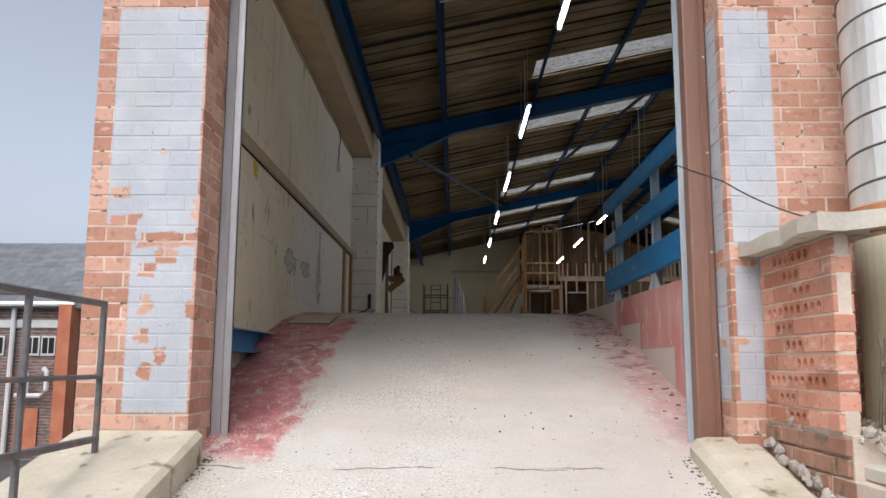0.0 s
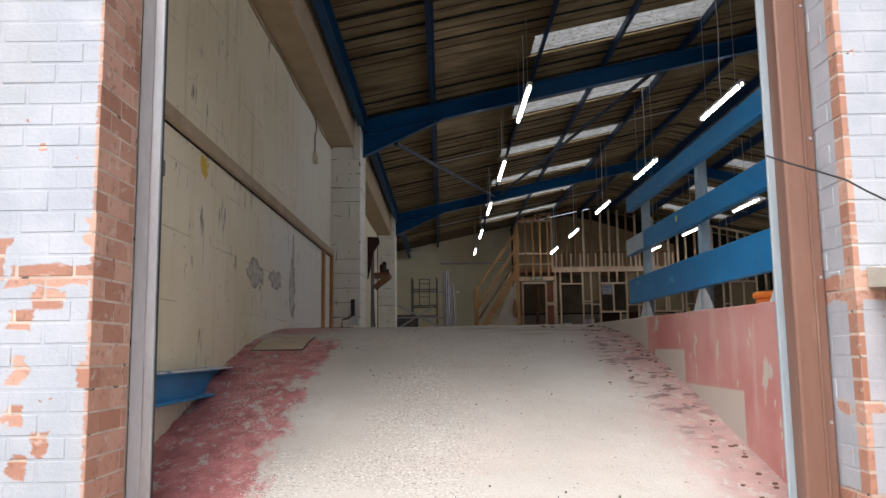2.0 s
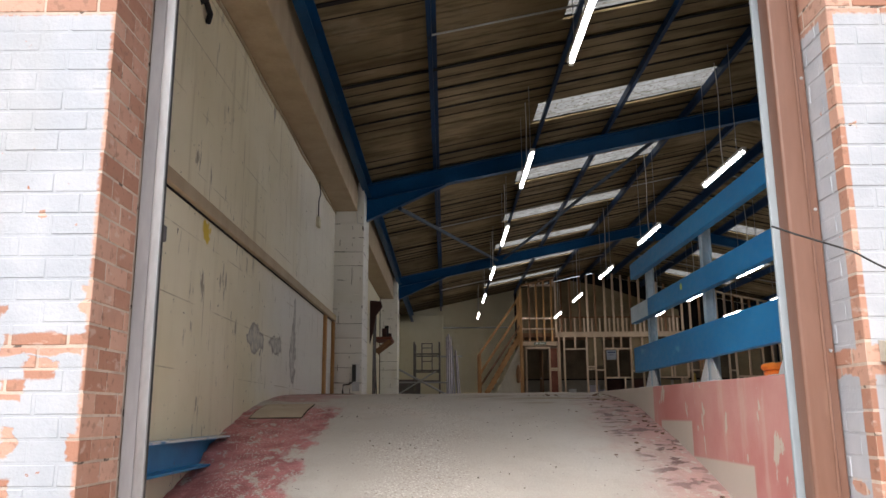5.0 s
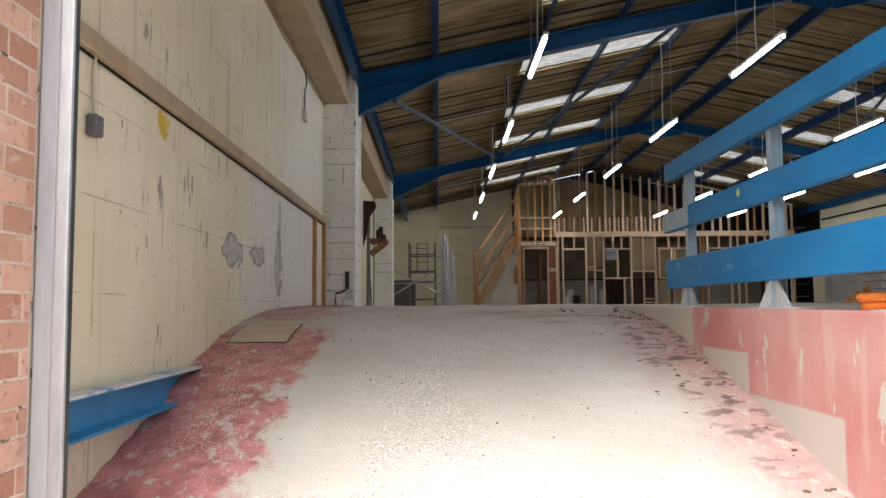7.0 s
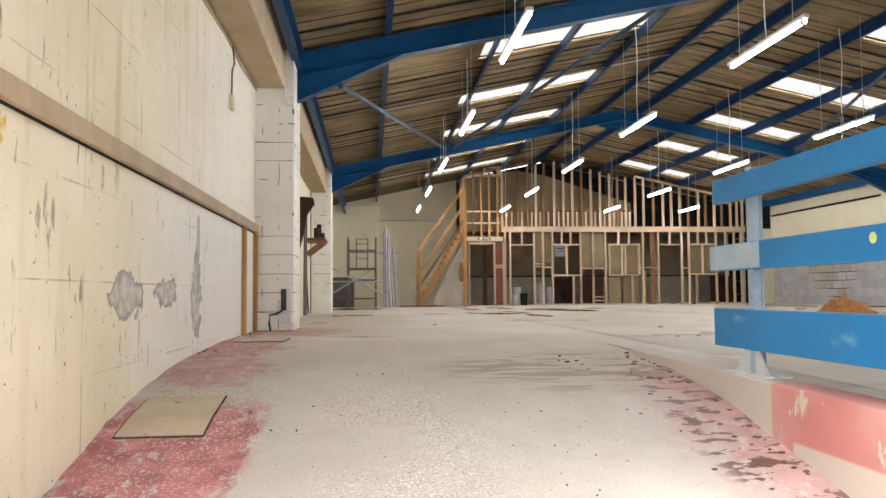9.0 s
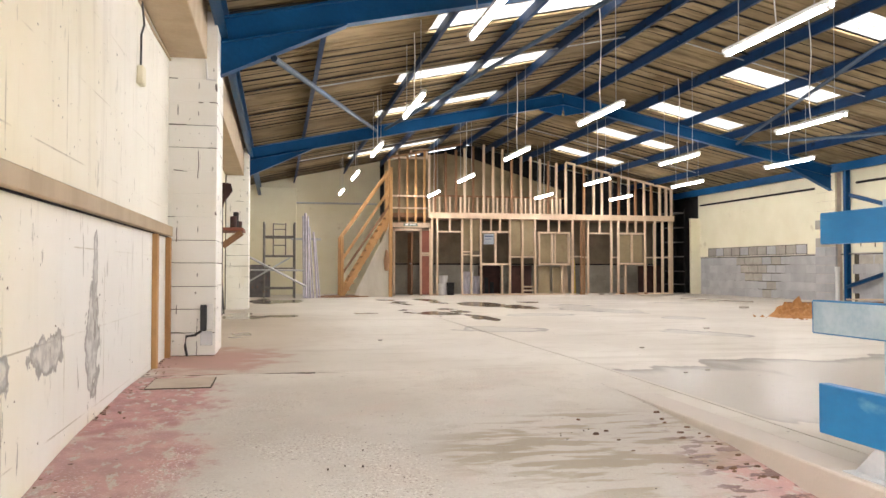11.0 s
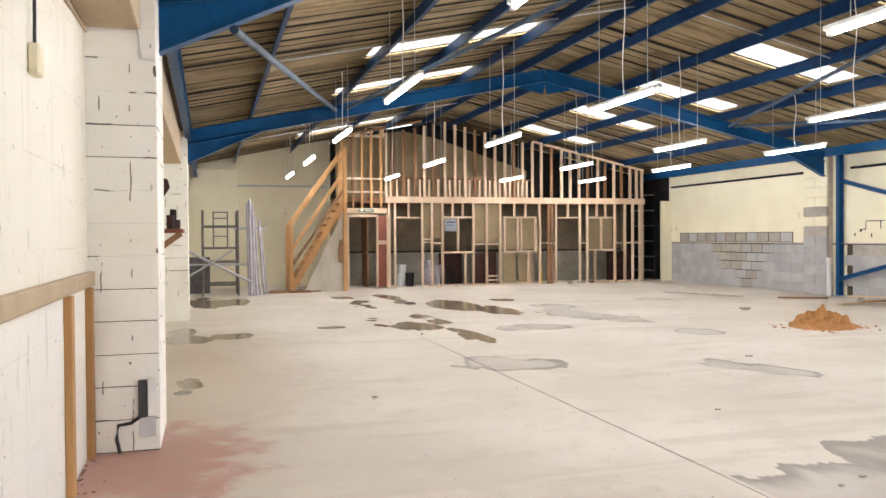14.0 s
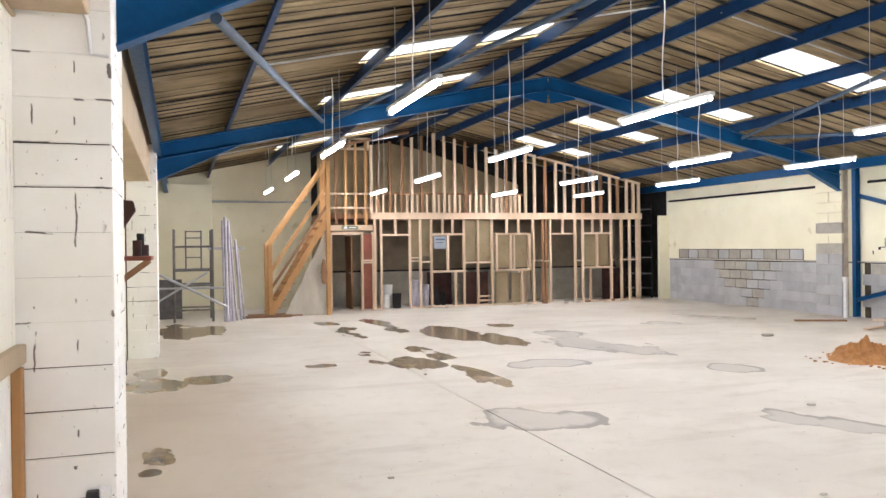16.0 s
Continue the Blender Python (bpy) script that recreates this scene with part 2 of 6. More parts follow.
def brick_paint(name, panel, flakes, bed=False, red=0.0):
    """Orange brick with a painted white rectangle (x0, x1, z0, z1, step) that is bare in patches the size of bricks."""
    k = Mat(name)
    wide, small, coarse = k.noise(5, 5), k.noise(60, 3), k.noise(11, 5, (1, 1, 1.3), 2.0)
    tone = k.calc("ADD", k.calc("MULTIPLY", k.own(), 0.75), k.calc("MULTIPLY", wide, 0.35))
    brick = k.mix(k.span(tone, 0.15, 0.95), (0.4, 0.19 - 0.05 * red, 0.125 - 0.045 * red), (0.6, 0.36 - 0.1 * red, 0.27 - 0.1 * red))
    brick = k.mix(k.span(k.noise(2.1, 5, shift=5), 0.56, 0.75), brick, (0.34, 0.2, 0.15))
    brick = k.mix(k.calc("MULTIPLY", k.span(k.noise(26, 5, shift=8), 0.56, 0.66), 0.5), brick, (0.24, 0.13, 0.09))
    brick = k.mix(k.calc("MULTIPLY", k.span(k.noise(9, 6, (1, 1, 2), 3.0), 0.58, 0.68), 0.5), brick, (0.66, 0.52, 0.45))
    if bed:
        brick = k.mix(k.span(wide, 0.3, 0.7), (0.46, 0.35, 0.28), (0.66, 0.54, 0.45))
        brick = k.mix(k.span(k.noise(13, 4, shift=6), 0.6, 0.66), brick, (0.13, 0.1, 0.08))
    x0, x1, z0, z1, narrow = panel
    area = k.calc("MULTIPLY", k.within(0, x0 + narrow, x1, 0.008, small, 0.03), k.within(2, z0, z1, 0.008, small, 0.03))
    if narrow:
        area = k.calc("MAXIMUM", area, k.calc("MULTIPLY", k.within(0, x0, x1, 0.008, small, 0.03), k.within(2, 0.12, z1, 0.008, small, 0.03)))
    lost = k.span(k.calc("ADD", k.calc("MULTIPLY", coarse, 0.7), k.calc("MULTIPLY", k.noise(38, 4), 0.3)), 0.655, 0.67)
    for a, b, c, d in flakes:
        patch = k.calc("MULTIPLY", k.within(0, a, b, 0.006, coarse, 0.16), k.within(2, c, d, 0.006, coarse, 0.07))
        lost = k.calc("MAXIMUM", lost, patch)
    white = k.mix(k.span(wide, 0.3, 0.75), (0.4, 0.42, 0.46), (0.49, 0.5, 0.535))
    white = k.mix(k.calc("MULTIPLY", k.span(k.noise(2.6, 5, (1, 1, 0.5), 7.0), 0.5, 0.7), 0.35), white, (0.42, 0.41, 0.4))
    white = k.mix(k.span(k.noise(40, 4, shift=4), 0.7, 0.76), white, (0.4, 0.3, 0.24))
    if x0 > 0:
        strip = k.calc("MULTIPLY", k.within(0, 1.3, 1.555, 0.004), k.span(k.axis(1), 4.415, 4.425, 1.0, 0.0))
        area = k.calc("MULTIPLY", area, k.calc("SUBTRACT", 1.0, strip))
    f = k.calc("MULTIPLY", area, k.calc("SUBTRACT", 1.0, lost))
    return k.done(k.mix(f, brick, white), k.span(f, 0, 1, 0.9, 0.6), k.calc("ADD", k.calc("ADD", small, wide), k.calc("MULTIPLY", f, 0.4)), 0.5, 0.005)


PANEL_WEST, PANEL_EAST = (-1.98, -1.47, -0.93, 1.41, 0.15), (1.44, 1.815, -0.85, 1.39, 0)
FLAKES_WEST = ((-1.78, -1.46, -0.01, 0.07), (-1.7, -1.585, -0.11, -0.02), (-1.79, -1.69, -0.19, -0.11), (-1.765, -1.71, -0.39, -0.285), (-1.52, -1.45, -0.42, -0.315),
               (-1.77, -1.71, -0.56, -0.475), (-1.66, -1.595, -0.655, -0.57), (-1.755, -1.69, -0.76, -0.665), (-1.965, -1.86, 0.265, 0.33), (-1.5, -1.45, 0.14, 0.255), (-1.96, -1.8, 0.01, 0.17))
FLAKES_EAST = ((1.5, 1.68, -0.107, -0.002), (1.7, 1.82, -0.05, 0.06), (1.53, 1.6, -0.55, -0.5))
BRICK_LEFT = brick_paint("painted_brick_west", PANEL_WEST, FLAKES_WEST)
BRICK_RIGHT = brick_paint("painted_brick_east", PANEL_EAST, FLAKES_EAST)
BED_LEFT = brick_paint("painted_joint_west", PANEL_WEST, FLAKES_WEST, True)
BED_RIGHT = brick_paint("painted_joint_east", PANEL_EAST, FLAKES_EAST, True)
BRICK_DULL = plain("dull_dirty_brick", (0.3, 0.15, 0.1), (0.46, 0.28, 0.2), 0.95, 7, 50, bump=0.5, own=0.25, dirt=(0.16, 0.12, 0.08), dirt_at=0.54)
BRICK_RAW = brick_paint("orange_brick", (50, 51, 50, 51, 0), (), False, 0.6)


def lower_wall_paint():
    """Cream and off-white paint over blockwork, with scuffs, drips, grey patches and one yellow splash."""
    k = Mat("scuffed_cream_wall")
    wide, small, drip = k.noise(0.9, 4), k.noise(45, 3), k.noise(5, 5, (1, 1.3, 0.12), 1.0)
    c = k.mix(k.span(wide, 0.3, 0.7), (0.75, 0.68, 0.48), (0.84, 0.78, 0.6))
    near = k.calc("MAXIMUM", k.span(k.axis(1), 9.0, 11.5, 1.0, 0.25), k.calc("MULTIPLY", k.span(k.axis(2), 1.1, 1.3), 0.45))
    c = k.mix(k.calc("MULTIPLY", k.calc("MULTIPLY", k.span(drip, 0.52, 0.68), 0.42), k.span(k.axis(2), 0.9, 1.3, 0.35, 1.0)), c, (0.47, 0.4, 0.24))
    white = k.calc("MULTIPLY", k.within(2, -0.05, 1.16, 0.1, wide, 0.3), k.within(1, 8.9, 13.9, 1.3, wide, 1.5))
    c = k.mix(k.calc("MULTIPLY", white, 0.75), c, (0.83, 0.835, 0.83))
    pale = k.calc("MULTIPLY", k.span(k.axis(2), 1.15, 1.25), k.span(k.calc("ADD", k.axis(1), k.calc("MULTIPLY", wide, 2.0)), 9.6, 12.2))
    c = k.mix(k.calc("MULTIPLY", pale, 0.65), c, (0.86, 0.85, 0.8))
    scuff = k.calc("MULTIPLY", k.span(k.noise(6, 8, (1, 1.9, 0.5), 2.0, 0.65), 0.6, 0.64), k.span(k.noise(1.1, 2, shift=7), 0.42, 0.6))
    c = k.mix(k.calc("MULTIPLY", k.calc("MULTIPLY", scuff, near), 0.8), c, (0.2, 0.17, 0.12))
    chips = k.span(k.noise(26, 3, shift=3), 0.71, 0.73)
    c = k.mix(chips, c, (0.12, 0.09, 0.06))
    # joints of the blocks that telegraph through the paint
    for i, step, off in ((1, 0.9, 0.25), (2, 0.45, 0.02)):
        saw = k.calc("FRACT", k.calc("DIVIDE", k.calc("ADD", k.axis(i), 20 - off), step))
        line = k.calc("LESS_THAN", k.calc("ABSOLUTE", k.calc("SUBTRACT", saw, 0.5)), 0.009)
        line = k.calc("MULTIPLY", line, k.span(k.noise(2.3, 4, shift=i * 3.0), 0.42, 0.62))
        c = k.mix(k.calc("MULTIPLY", k.calc("MULTIPLY", line, near), 0.65), c, (0.36, 0.3, 0.19))
    rim = k.noise(9, 5, shift=9)
    for cy, cz, ry, rz in ((8.37, 0.42, 0.3, 0.13), (9.22, 0.45, 0.27, 0.1), (10.1, 0.42, 0.17, 0.34), (10.15, 0.75, 0.06, 0.3)):
        inner = k.spot((0, cy, cz), (0, ry, rz), rim, 1.8, 0.08)
        ring = k.calc("SUBTRACT", inner, k.spot((0, cy, cz), (0, ry * 0.78, rz * 0.78), rim, 1.8, 0.25))
        c = k.mix(k.calc("MULTIPLY", inner, k.span(k.noise(14, 5, shift=5), 0.4, 0.6, 0.45, 0.95)), c, (0.44, 0.425, 0.39))
        c = k.mix(k.calc("MULTIPLY", ring, 0.55), c, (0.2, 0.18, 0.15))
    c = k.mix(k.spot((0, 6.78, 1.05), (0, 0.085, 0.085), rim, 3.0, 0.4), c, (0.66, 0.47, 0.03))
    return k.done(c, 0.72, k.calc("ADD", wide, k.calc("MULTIPLY", small, 0.3)), 0.25, 0.01)


WALL_PAINT = lower_wall_paint()


CRACK = 4.28   # the joint across the ramp before the doorway


def ramp_surface():
    """Pale worn concrete with a red-painted margin, grit, leaf litter and damp."""
    k = Mat("worn_ramp_concrete")
    wide, mid, small = k.noise(0.8, 5), k.noise(7, 6, (1, 1, 1), 2.0), k.noise(70, 3)
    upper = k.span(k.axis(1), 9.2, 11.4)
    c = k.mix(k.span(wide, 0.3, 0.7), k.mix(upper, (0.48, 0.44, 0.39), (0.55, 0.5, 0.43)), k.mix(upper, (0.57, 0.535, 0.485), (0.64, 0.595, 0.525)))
    c = k.mix(k.calc("MULTIPLY", k.span(mid, 0.52, 0.72), 0.3), c, (0.44, 0.39, 0.33))
    c = k.mix(k.calc("MULTIPLY", k.span(k.noise(1.7, 5, shift=6), 0.52, 0.7), 0.3), c, (0.58, 0.46, 0.4))
    edge = k.calc("ADD", k.axis(0), k.calc("MULTIPLY", k.calc("SUBTRACT", k.noise(4, 7, (1, 0.5, 1), 4.0, 0.65), 0.5), 0.8))
    left = k.calc("MULTIPLY", k.span(edge, -1.1, -0.98, 1.0, 0.0), k.within(1, 4.5, 8.3, 0.2, wide, 1.0))
    patch = k.calc("MULTIPLY", k.spot((-1.5, 9.3, 0), (0.4, 0.6, 0), mid, 1.5, 0.5), 0.6)
    patch2 = k.calc("MULTIPLY", k.spot((-1.65, 10.7, 0), (0.5, 1.1, 0), mid, 1.2, 0.5), 0.75)
    right = k.calc("MULTIPLY", k.span(edge, 1.0, 1.5), k.within(1, 4.5, 9.0, 0.3, wide, 1.0))
    red = k.calc("MAXIMUM", k.calc("MAXIMUM", left, patch), k.calc("MAXIMUM", k.calc("MULTIPLY", right, 0.55), patch2))
    worn = k.span(k.noise(14, 6, (1, 0.55, 1), 8.0, 0.65), 0.54, 0.62, 1.0, 0.2)
    c = k.mix(k.calc("MULTIPLY", k.calc("MULTIPLY", red, worn), 0.85), c, k.mix(k.span(mid, 0.35, 0.65), (0.33, 0.055, 0.065), (0.56, 0.18, 0.18)))
    zone = k.calc("MULTIPLY", k.span(k.noise(1.3, 4, (1, 0.6, 1), 9.0), 0.42, 0.58), k.within(0, -1.7, 0.1, 0.35))
    zone = k.calc("MULTIPLY", zone, k.calc("SUBTRACT", 1.0, upper))
    chips = k.noise(75, 2, shift=1)
    c = k.mix(k.calc("MULTIPLY", k.span(chips, 0.58, 0.64), k.calc("ADD", k.calc("MULTIPLY", zone, 0.7), 0.1)), c, (0.78, 0.75, 0.7))
    c = k.mix(k.calc("MULTIPLY", k.span(chips, 0.34, 0.4, 1.0, 0.0), k.calc("ADD", k.calc("MULTIPLY", zone, 0.9), 0.12)), c, (0.27, 0.22, 0.18))
    grit = k.span(k.noise(34, 2, shift=2), 0.7, 0.74)
    c = k.mix(k.calc("MULTIPLY", grit, 0.7), c, (0.17, 0.14, 0.12))
    green = k.calc("MULTIPLY", k.span(k.axis(0), -1.2, -0.7, 1.0, 0.0), k.span(k.axis(1), 3.6, 4.4, 1.0, 0.0))
    c = k.mix(k.calc("MULTIPLY", green, k.span(mid, 0.35, 0.7, 0.1, 0.7)), c, (0.34, 0.33, 0.16))
    damp = k.calc("MULTIPLY", k.span(k.noise(6, 6, (1, 2.0, 1), 3.0), 0.545, 0.57), k.spot((1.42, 7.6, 0), (0.26, 1.7, 0), wide, 0.9, 0.5))
    olive = k.calc("MULTIPLY", k.span(k.noise(5, 6, (0.5, 2.0, 1), 4.0), 0.48, 0.58), k.spot((0.85, 9.2, 0), (0.8, 0.7, 0), wide, 0.9, 0.6))
    c = k.mix(k.calc("MULTIPLY", olive, 0.6), c, (0.26, 0.2, 0.11))
    c = k.mix(k.calc("MULTIPLY", damp, 0.9), c, (0.12, 0.05, 0.04))
    for at, x0, x1 in ((CRACK, -1.4, 1.5), (CRACK + 0.02, 0.5, 1.4)):
        line = k.calc("ABSOLUTE", k.calc("SUBTRACT", k.calc("ADD", k.axis(1), k.calc("MULTIPLY", k.calc("SUBTRACT", k.noise(4, 5, shift=at), 0.5), 0.12)), at))
        line = k.calc("MULTIPLY", k.span(line, 0.004, 0.014, 1.0, 0.0), k.span(k.noise(2.2, 4, shift=x0), 0.46, 0.54))
        c = k.mix(k.calc("MULTIPLY", k.calc("MULTIPLY", line, k.within(0, x0, x1, 0.1)), 0.8), c, (0.12, 0.09, 0.06))
    return k.done(c, k.span(damp, 0, 1, 0.9, 0.45), k.calc("ADD", mid, k.calc("MULTIPLY", small, 0.6)), 0.6, 0.014)


RAMP = ramp_surface()


def floor_surface():
    """Power-floated concrete with puddles, damp rims and a red trace near the pillar."""
    k = Mat("pale_concrete_floor")
    wide, mid, small = k.noise(0.45, 5), k.noise(4, 6, shift=2), k.noise(60, 3)
    c = k.mix(k.span(wide, 0.3, 0.7), (0.54, 0.49, 0.415), (0.64, 0.595, 0.52))
    c = k.mix(k.calc("MULTIPLY", k.span(mid, 0.5, 0.75), 0.35), c, (0.44, 0.38, 0.3))
    c = k.mix(k.calc("MULTIPLY", k.spot((-1.35, 12.9, 0), (0.62, 1.05, 0), mid, 1.7, 0.6), 0.7), c, (0.4, 0.145, 0.115))
    c = k.mix(k.calc("MULTIPLY", k.spot((-1.1, 16.2, 0), (1.1, 3.6, 0), mid, 1.4, 0.9), 0.4), c, (0.34, 0.24, 0.16))
    rim = k.noise(1.5, 4, (1, 0.45, 1), 5.0, 0.5)
    puddles = ((3.17, 25.2, 0.3, 1.5), (2.2, 23.9, 0.3, 1.1), (1.75, 20.9, 0.3, 0.8), (2.2, 19.7, 0.32, 0.95), (2.6, 18.3, 0.2, 0.8), (2.75, 20.8, 0.26, 0.75), (4.0, 23.4, 0.42, 1.1), (4.5, 21.9, 0.36, 0.8),
               (0.9, 20.05, 0.24, 0.22), (-1.31, 19.3, 0.32, 0.4), (-0.7, 19.5, 0.28, 0.33), (-1.27, 15.72, 0.22, 0.36), (-1.29, 15.2, 0.12, 0.15), (-1.4, 20.3, 0.18, 0.5),
               (2.05, 26.15, 0.25, 0.4), (5.4, 24.1, 0.4, 0.45), (-0.9, 25.6, 0.6, 1.3))
    damps = ((3.85, 19.0, 0.6, 0.3), (5.6, 21.3, 0.6, 1.3), (6.0, 19.9, 0.6, 0.9), (2.2, 15.85, 0.5, 0.5), (6.05, 17.65, 0.32, 0.33), (4.4, 14.85, 0.32, 0.5), (4.64, 14.3, 0.38, 0.48), (8.53, 23.1, 0.45, 0.4))
    wet = None
    for cx, cy, rx, ry in puddles:
        s = k.spot((cx, cy, 0), (rx, ry, 0), rim, 3.6, 0.08)
        wet = s if wet is None else k.calc("MAXIMUM", wet, s)
    bay = k.within(0, 1.99, 5.6, 0.02)
    damp = k.calc("MULTIPLY", bay, k.spot((3.6, 10.3, 0), (2.6, 1.5, 0), rim, 1.6, 0.04))
    dry = k.calc("MULTIPLY", bay, k.spot((3.6, 10.2, 0), (2.5, 1.36, 0), rim, 1.6, 0.3))
    for cx, cy, rx, ry in damps:
        damp = k.calc("MAXIMUM", damp, k.spot((cx, cy, 0), (rx, ry, 0), rim, 3.6, 0.08))
        dry = k.calc("MAXIMUM", dry, k.spot((cx, cy, 0), (rx * 0.85, ry * 0.85, 0), rim, 3.6, 0.3))
    edge = k.calc("MULTIPLY", k.calc("SUBTRACT", damp, dry), 0.6)
    c = k.mix(k.calc("MULTIPLY", damp, 0.62), c, (0.3, 0.262, 0.21))
    c = k.mix(k.calc("MINIMUM", k.calc("MULTIPLY", edge, 1.5), 0.85), c, (0.15, 0.12, 0.085))
    c = k.mix(k.calc("MULTIPLY", wet, 0.9), c, k.mix(k.span(k.noise(3.5, 4, (1, 0.5, 1), 1.0), 0.4, 0.6), (0.08, 0.06, 0.032), (0.33, 0.24, 0.13)))
    bits = k.span(k.noise(22, 2, shift=4), 0.735, 0.75)
    c = k.mix(bits, c, (0.2, 0.17, 0.14))
    sweep = k.span(k.noise(1.6, 6, (0.35, 1.6, 1), 7.0), 0.54, 0.66)
    c = k.mix(k.calc("MULTIPLY", sweep, 0.3), c, (0.4, 0.34, 0.27))
    gloss = k.calc("MAXIMUM", wet, k.calc("MULTIPLY", damp, 0.5))
    relief = k.calc("MULTIPLY", k.calc("ADD", k.calc("MULTIPLY", mid, 0.5), small), k.calc("SUBTRACT", 1.0, wet))
    return k.done(c, k.span(gloss, 0, 1, 0.62, 0.16), relief, 0.12, 0.006)


FLOOR = floor_surface()


def pit_wall_paint():
    """Red paint over pale render, flaking, bare in a stepped band along the slope."""
    k = Mat("flaking_red_wall_paint")
    wide, mid, small = k.noise(1.3, 5), k.noise(4, 6, (1, 1.6, 0.7), 2.0), k.noise(60, 3)
    red = k.mix(k.span(wide, 0.3, 0.7), (0.52, 0.2, 0.185), (0.62, 0.34, 0.31))
    bare = k.mix(wide, (0.52, 0.46, 0.4), (0.62, 0.56, 0.5))
    lost = k.span(mid, 0.61, 0.63)
    lost = k.calc("MAXIMUM", lost, k.span(k.axis(1), 7.68, 7.71))
    step = k.calc("MULTIPLY", k.within(1, 6.74, 7.5, 0.012), k.span(k.axis(2), -0.31, -0.29, 1.0, 0.0))
    step2 = k.calc("MULTIPLY", k.within(1, 5.7, 6.74, 0.012), k.span(k.axis(2), -0.54, -0.52, 1.0, 0.0))
    lost = k.calc("MAXIMUM", lost, k.calc("MAXIMUM", step, step2))
    c = k.mix(lost, red, bare)
    c = k.mix(k.calc("MULTIPLY", k.span(k.noise(6, 5, (1, 1, 0.2), 6.0), 0.56, 0.7), 0.35), c, (0.62, 0.5, 0.45))
    return k.done(c, 0.8, k.calc("ADD", k.calc("MULTIPLY", lost, -0.6), small), 0.3, 0.006)


PIT_PAINT = pit_wall_paint()


def roof_lining():
    """Tan insulating board, streaked across its width and water-stained."""
    k = Mat("stained_roof_lining")
    wide, small = k.noise(0.7, 5), k.noise(30, 3)
    c = k.mix(k.span(wide, 0.3, 0.7), (0.2, 0.148, 0.08), (0.32, 0.245, 0.14))
    c = k.mix(k.calc("MULTIPLY", k.span(k.noise(2.4, 6, (0.25, 1.6, 1), 3.0), 0.47, 0.68), 0.7), c, (0.1, 0.068, 0.034))
    c = k.mix(k.calc("MULTIPLY", k.span(k.noise(9, 4, (0.12, 1.5, 1), 6.0), 0.5, 0.7), 0.5), c, (0.1, 0.07, 0.036))
    c = k.mix(k.calc("MULTIPLY", k.span(k.noise(1.1, 5, (1, 1, 1), 9.0), 0.6, 0.7), 0.5), c, (0.36, 0.3, 0.2))
    return k.done(c, 0.9, small, 0.15, 0.01, gloss=0.15)


LINING = roof_lining()


def rooflight_pane():
    """Ribbed translucent sheet, grimy."""
    k = Mat("translucent_rooflight")
    thin = k.t.nodes.new("ShaderNodeBsdfTranslucent")
    c = k.mix(k.span(k.noise(3, 5), 0.35, 0.7), (0.2, 0.198, 0.188), (0.29, 0.287, 0.275))
    wave = k.calc("SINE", k.calc("MULTIPLY", k.axis(1), 42.0))
    c = k.mix(k.span(wave, 0.6, 1.0), c, (0.19, 0.18, 0.155))
    c = k.mix(k.calc("MULTIPLY", k.span(k.noise(16, 4, shift=2), 0.54, 0.62), 0.75), c, (0.11, 0.1, 0.075))
    k.put(thin.inputs["Color"], c)
    k.t.links.new(thin.outputs[0], k.t.nodes["Material Output"].inputs["Surface"])
    return k.m


ROOFLIGHT = rooflight_pane()


def glowing(name, color, strength):
    k = Mat(name)
    k.put(k.bsdf.inputs["Emission Color"], color)
    k.bsdf.inputs["Emission Strength"].default_value = strength
    return k.done((0.8, 0.8, 0.8), 0.5)


TUBE = glowing("lit_fluorescent_tube", (0.99, 0.95, 0.975), TUBE_LIGHT)


# ---- builders ----
def box(bm, x0, x1, y0, y1, z0, z1):
    v = [bm.verts.new((x, y, z)) for x in (x0, x1) for y in (y0, y1) for z in (z0, z1)]
    for f in ((0, 1, 3, 2), (4, 6, 7, 5), (0, 4, 5, 1), (2, 3, 7, 6), (0, 2, 6, 4), (1, 5, 7, 3)):
        bm.faces.new([v[i] for i in f])
    return v


def bevel(bm, width=0.006, segments=1):
    bmesh.ops.bevel(bm, geom=bm.edges[:], offset=width, segments=segments, affect="EDGES", profile=0.5)


def chamfered(x0, x1, y0, y1, z0, z1, width=0.006, segments=1):
    bm = bmesh.new()
    box(bm, x0, x1, y0, y1, z0, z1)
    bevel(bm, width, segments)
    return bm


def along(p, q, up=(0, 0, 1)):
    """The frame whose y axis runs from p to q and whose z axis leans to up."""
    p, q = Vector(p), Vector(q)
    y = (q - p).normalized()
    x = y.cross(Vector(up)).normalized()
    m = Matrix((x, y, x.cross(y))).transposed().to_4x4()
    m.translation = p
    return m, (q - p).length


def bar(p, q, w, h, bm=None, up=(0, 0, 1)):
    """A bar of width w and height h, centred on the line from p to q."""
    bm = bm or bmesh.new()
    m, length = along(p, q, up)
    for v in box(bm, -w / 2, w / 2, 0, length, -h / 2, h / 2):
        v.co = m @ v.co
    return bm


def section(p, q, outline, bm=None, up=(0, 0, 1)):
    """An extrusion of a closed outline (x, z) along the line from p to q."""
    bm = bm or bmesh.new()
    m, length = along(p, q, up)
    a = [bm.verts.new(m @ Vector((x, 0, z))) for x, z in outline]
    b = [bm.verts.new(m @ Vector((x, length, z))) for x, z in outline]
    n = len(a)
    for i in range(n):
        bm.faces.new((a[i], a[(i + 1) % n], b[(i + 1) % n], b[i]))
    bm.faces.new(a[::-1])
    bm.faces.new(b)
    bmesh.ops.recalc_face_normals(bm, faces=bm.faces[:])
    return bm


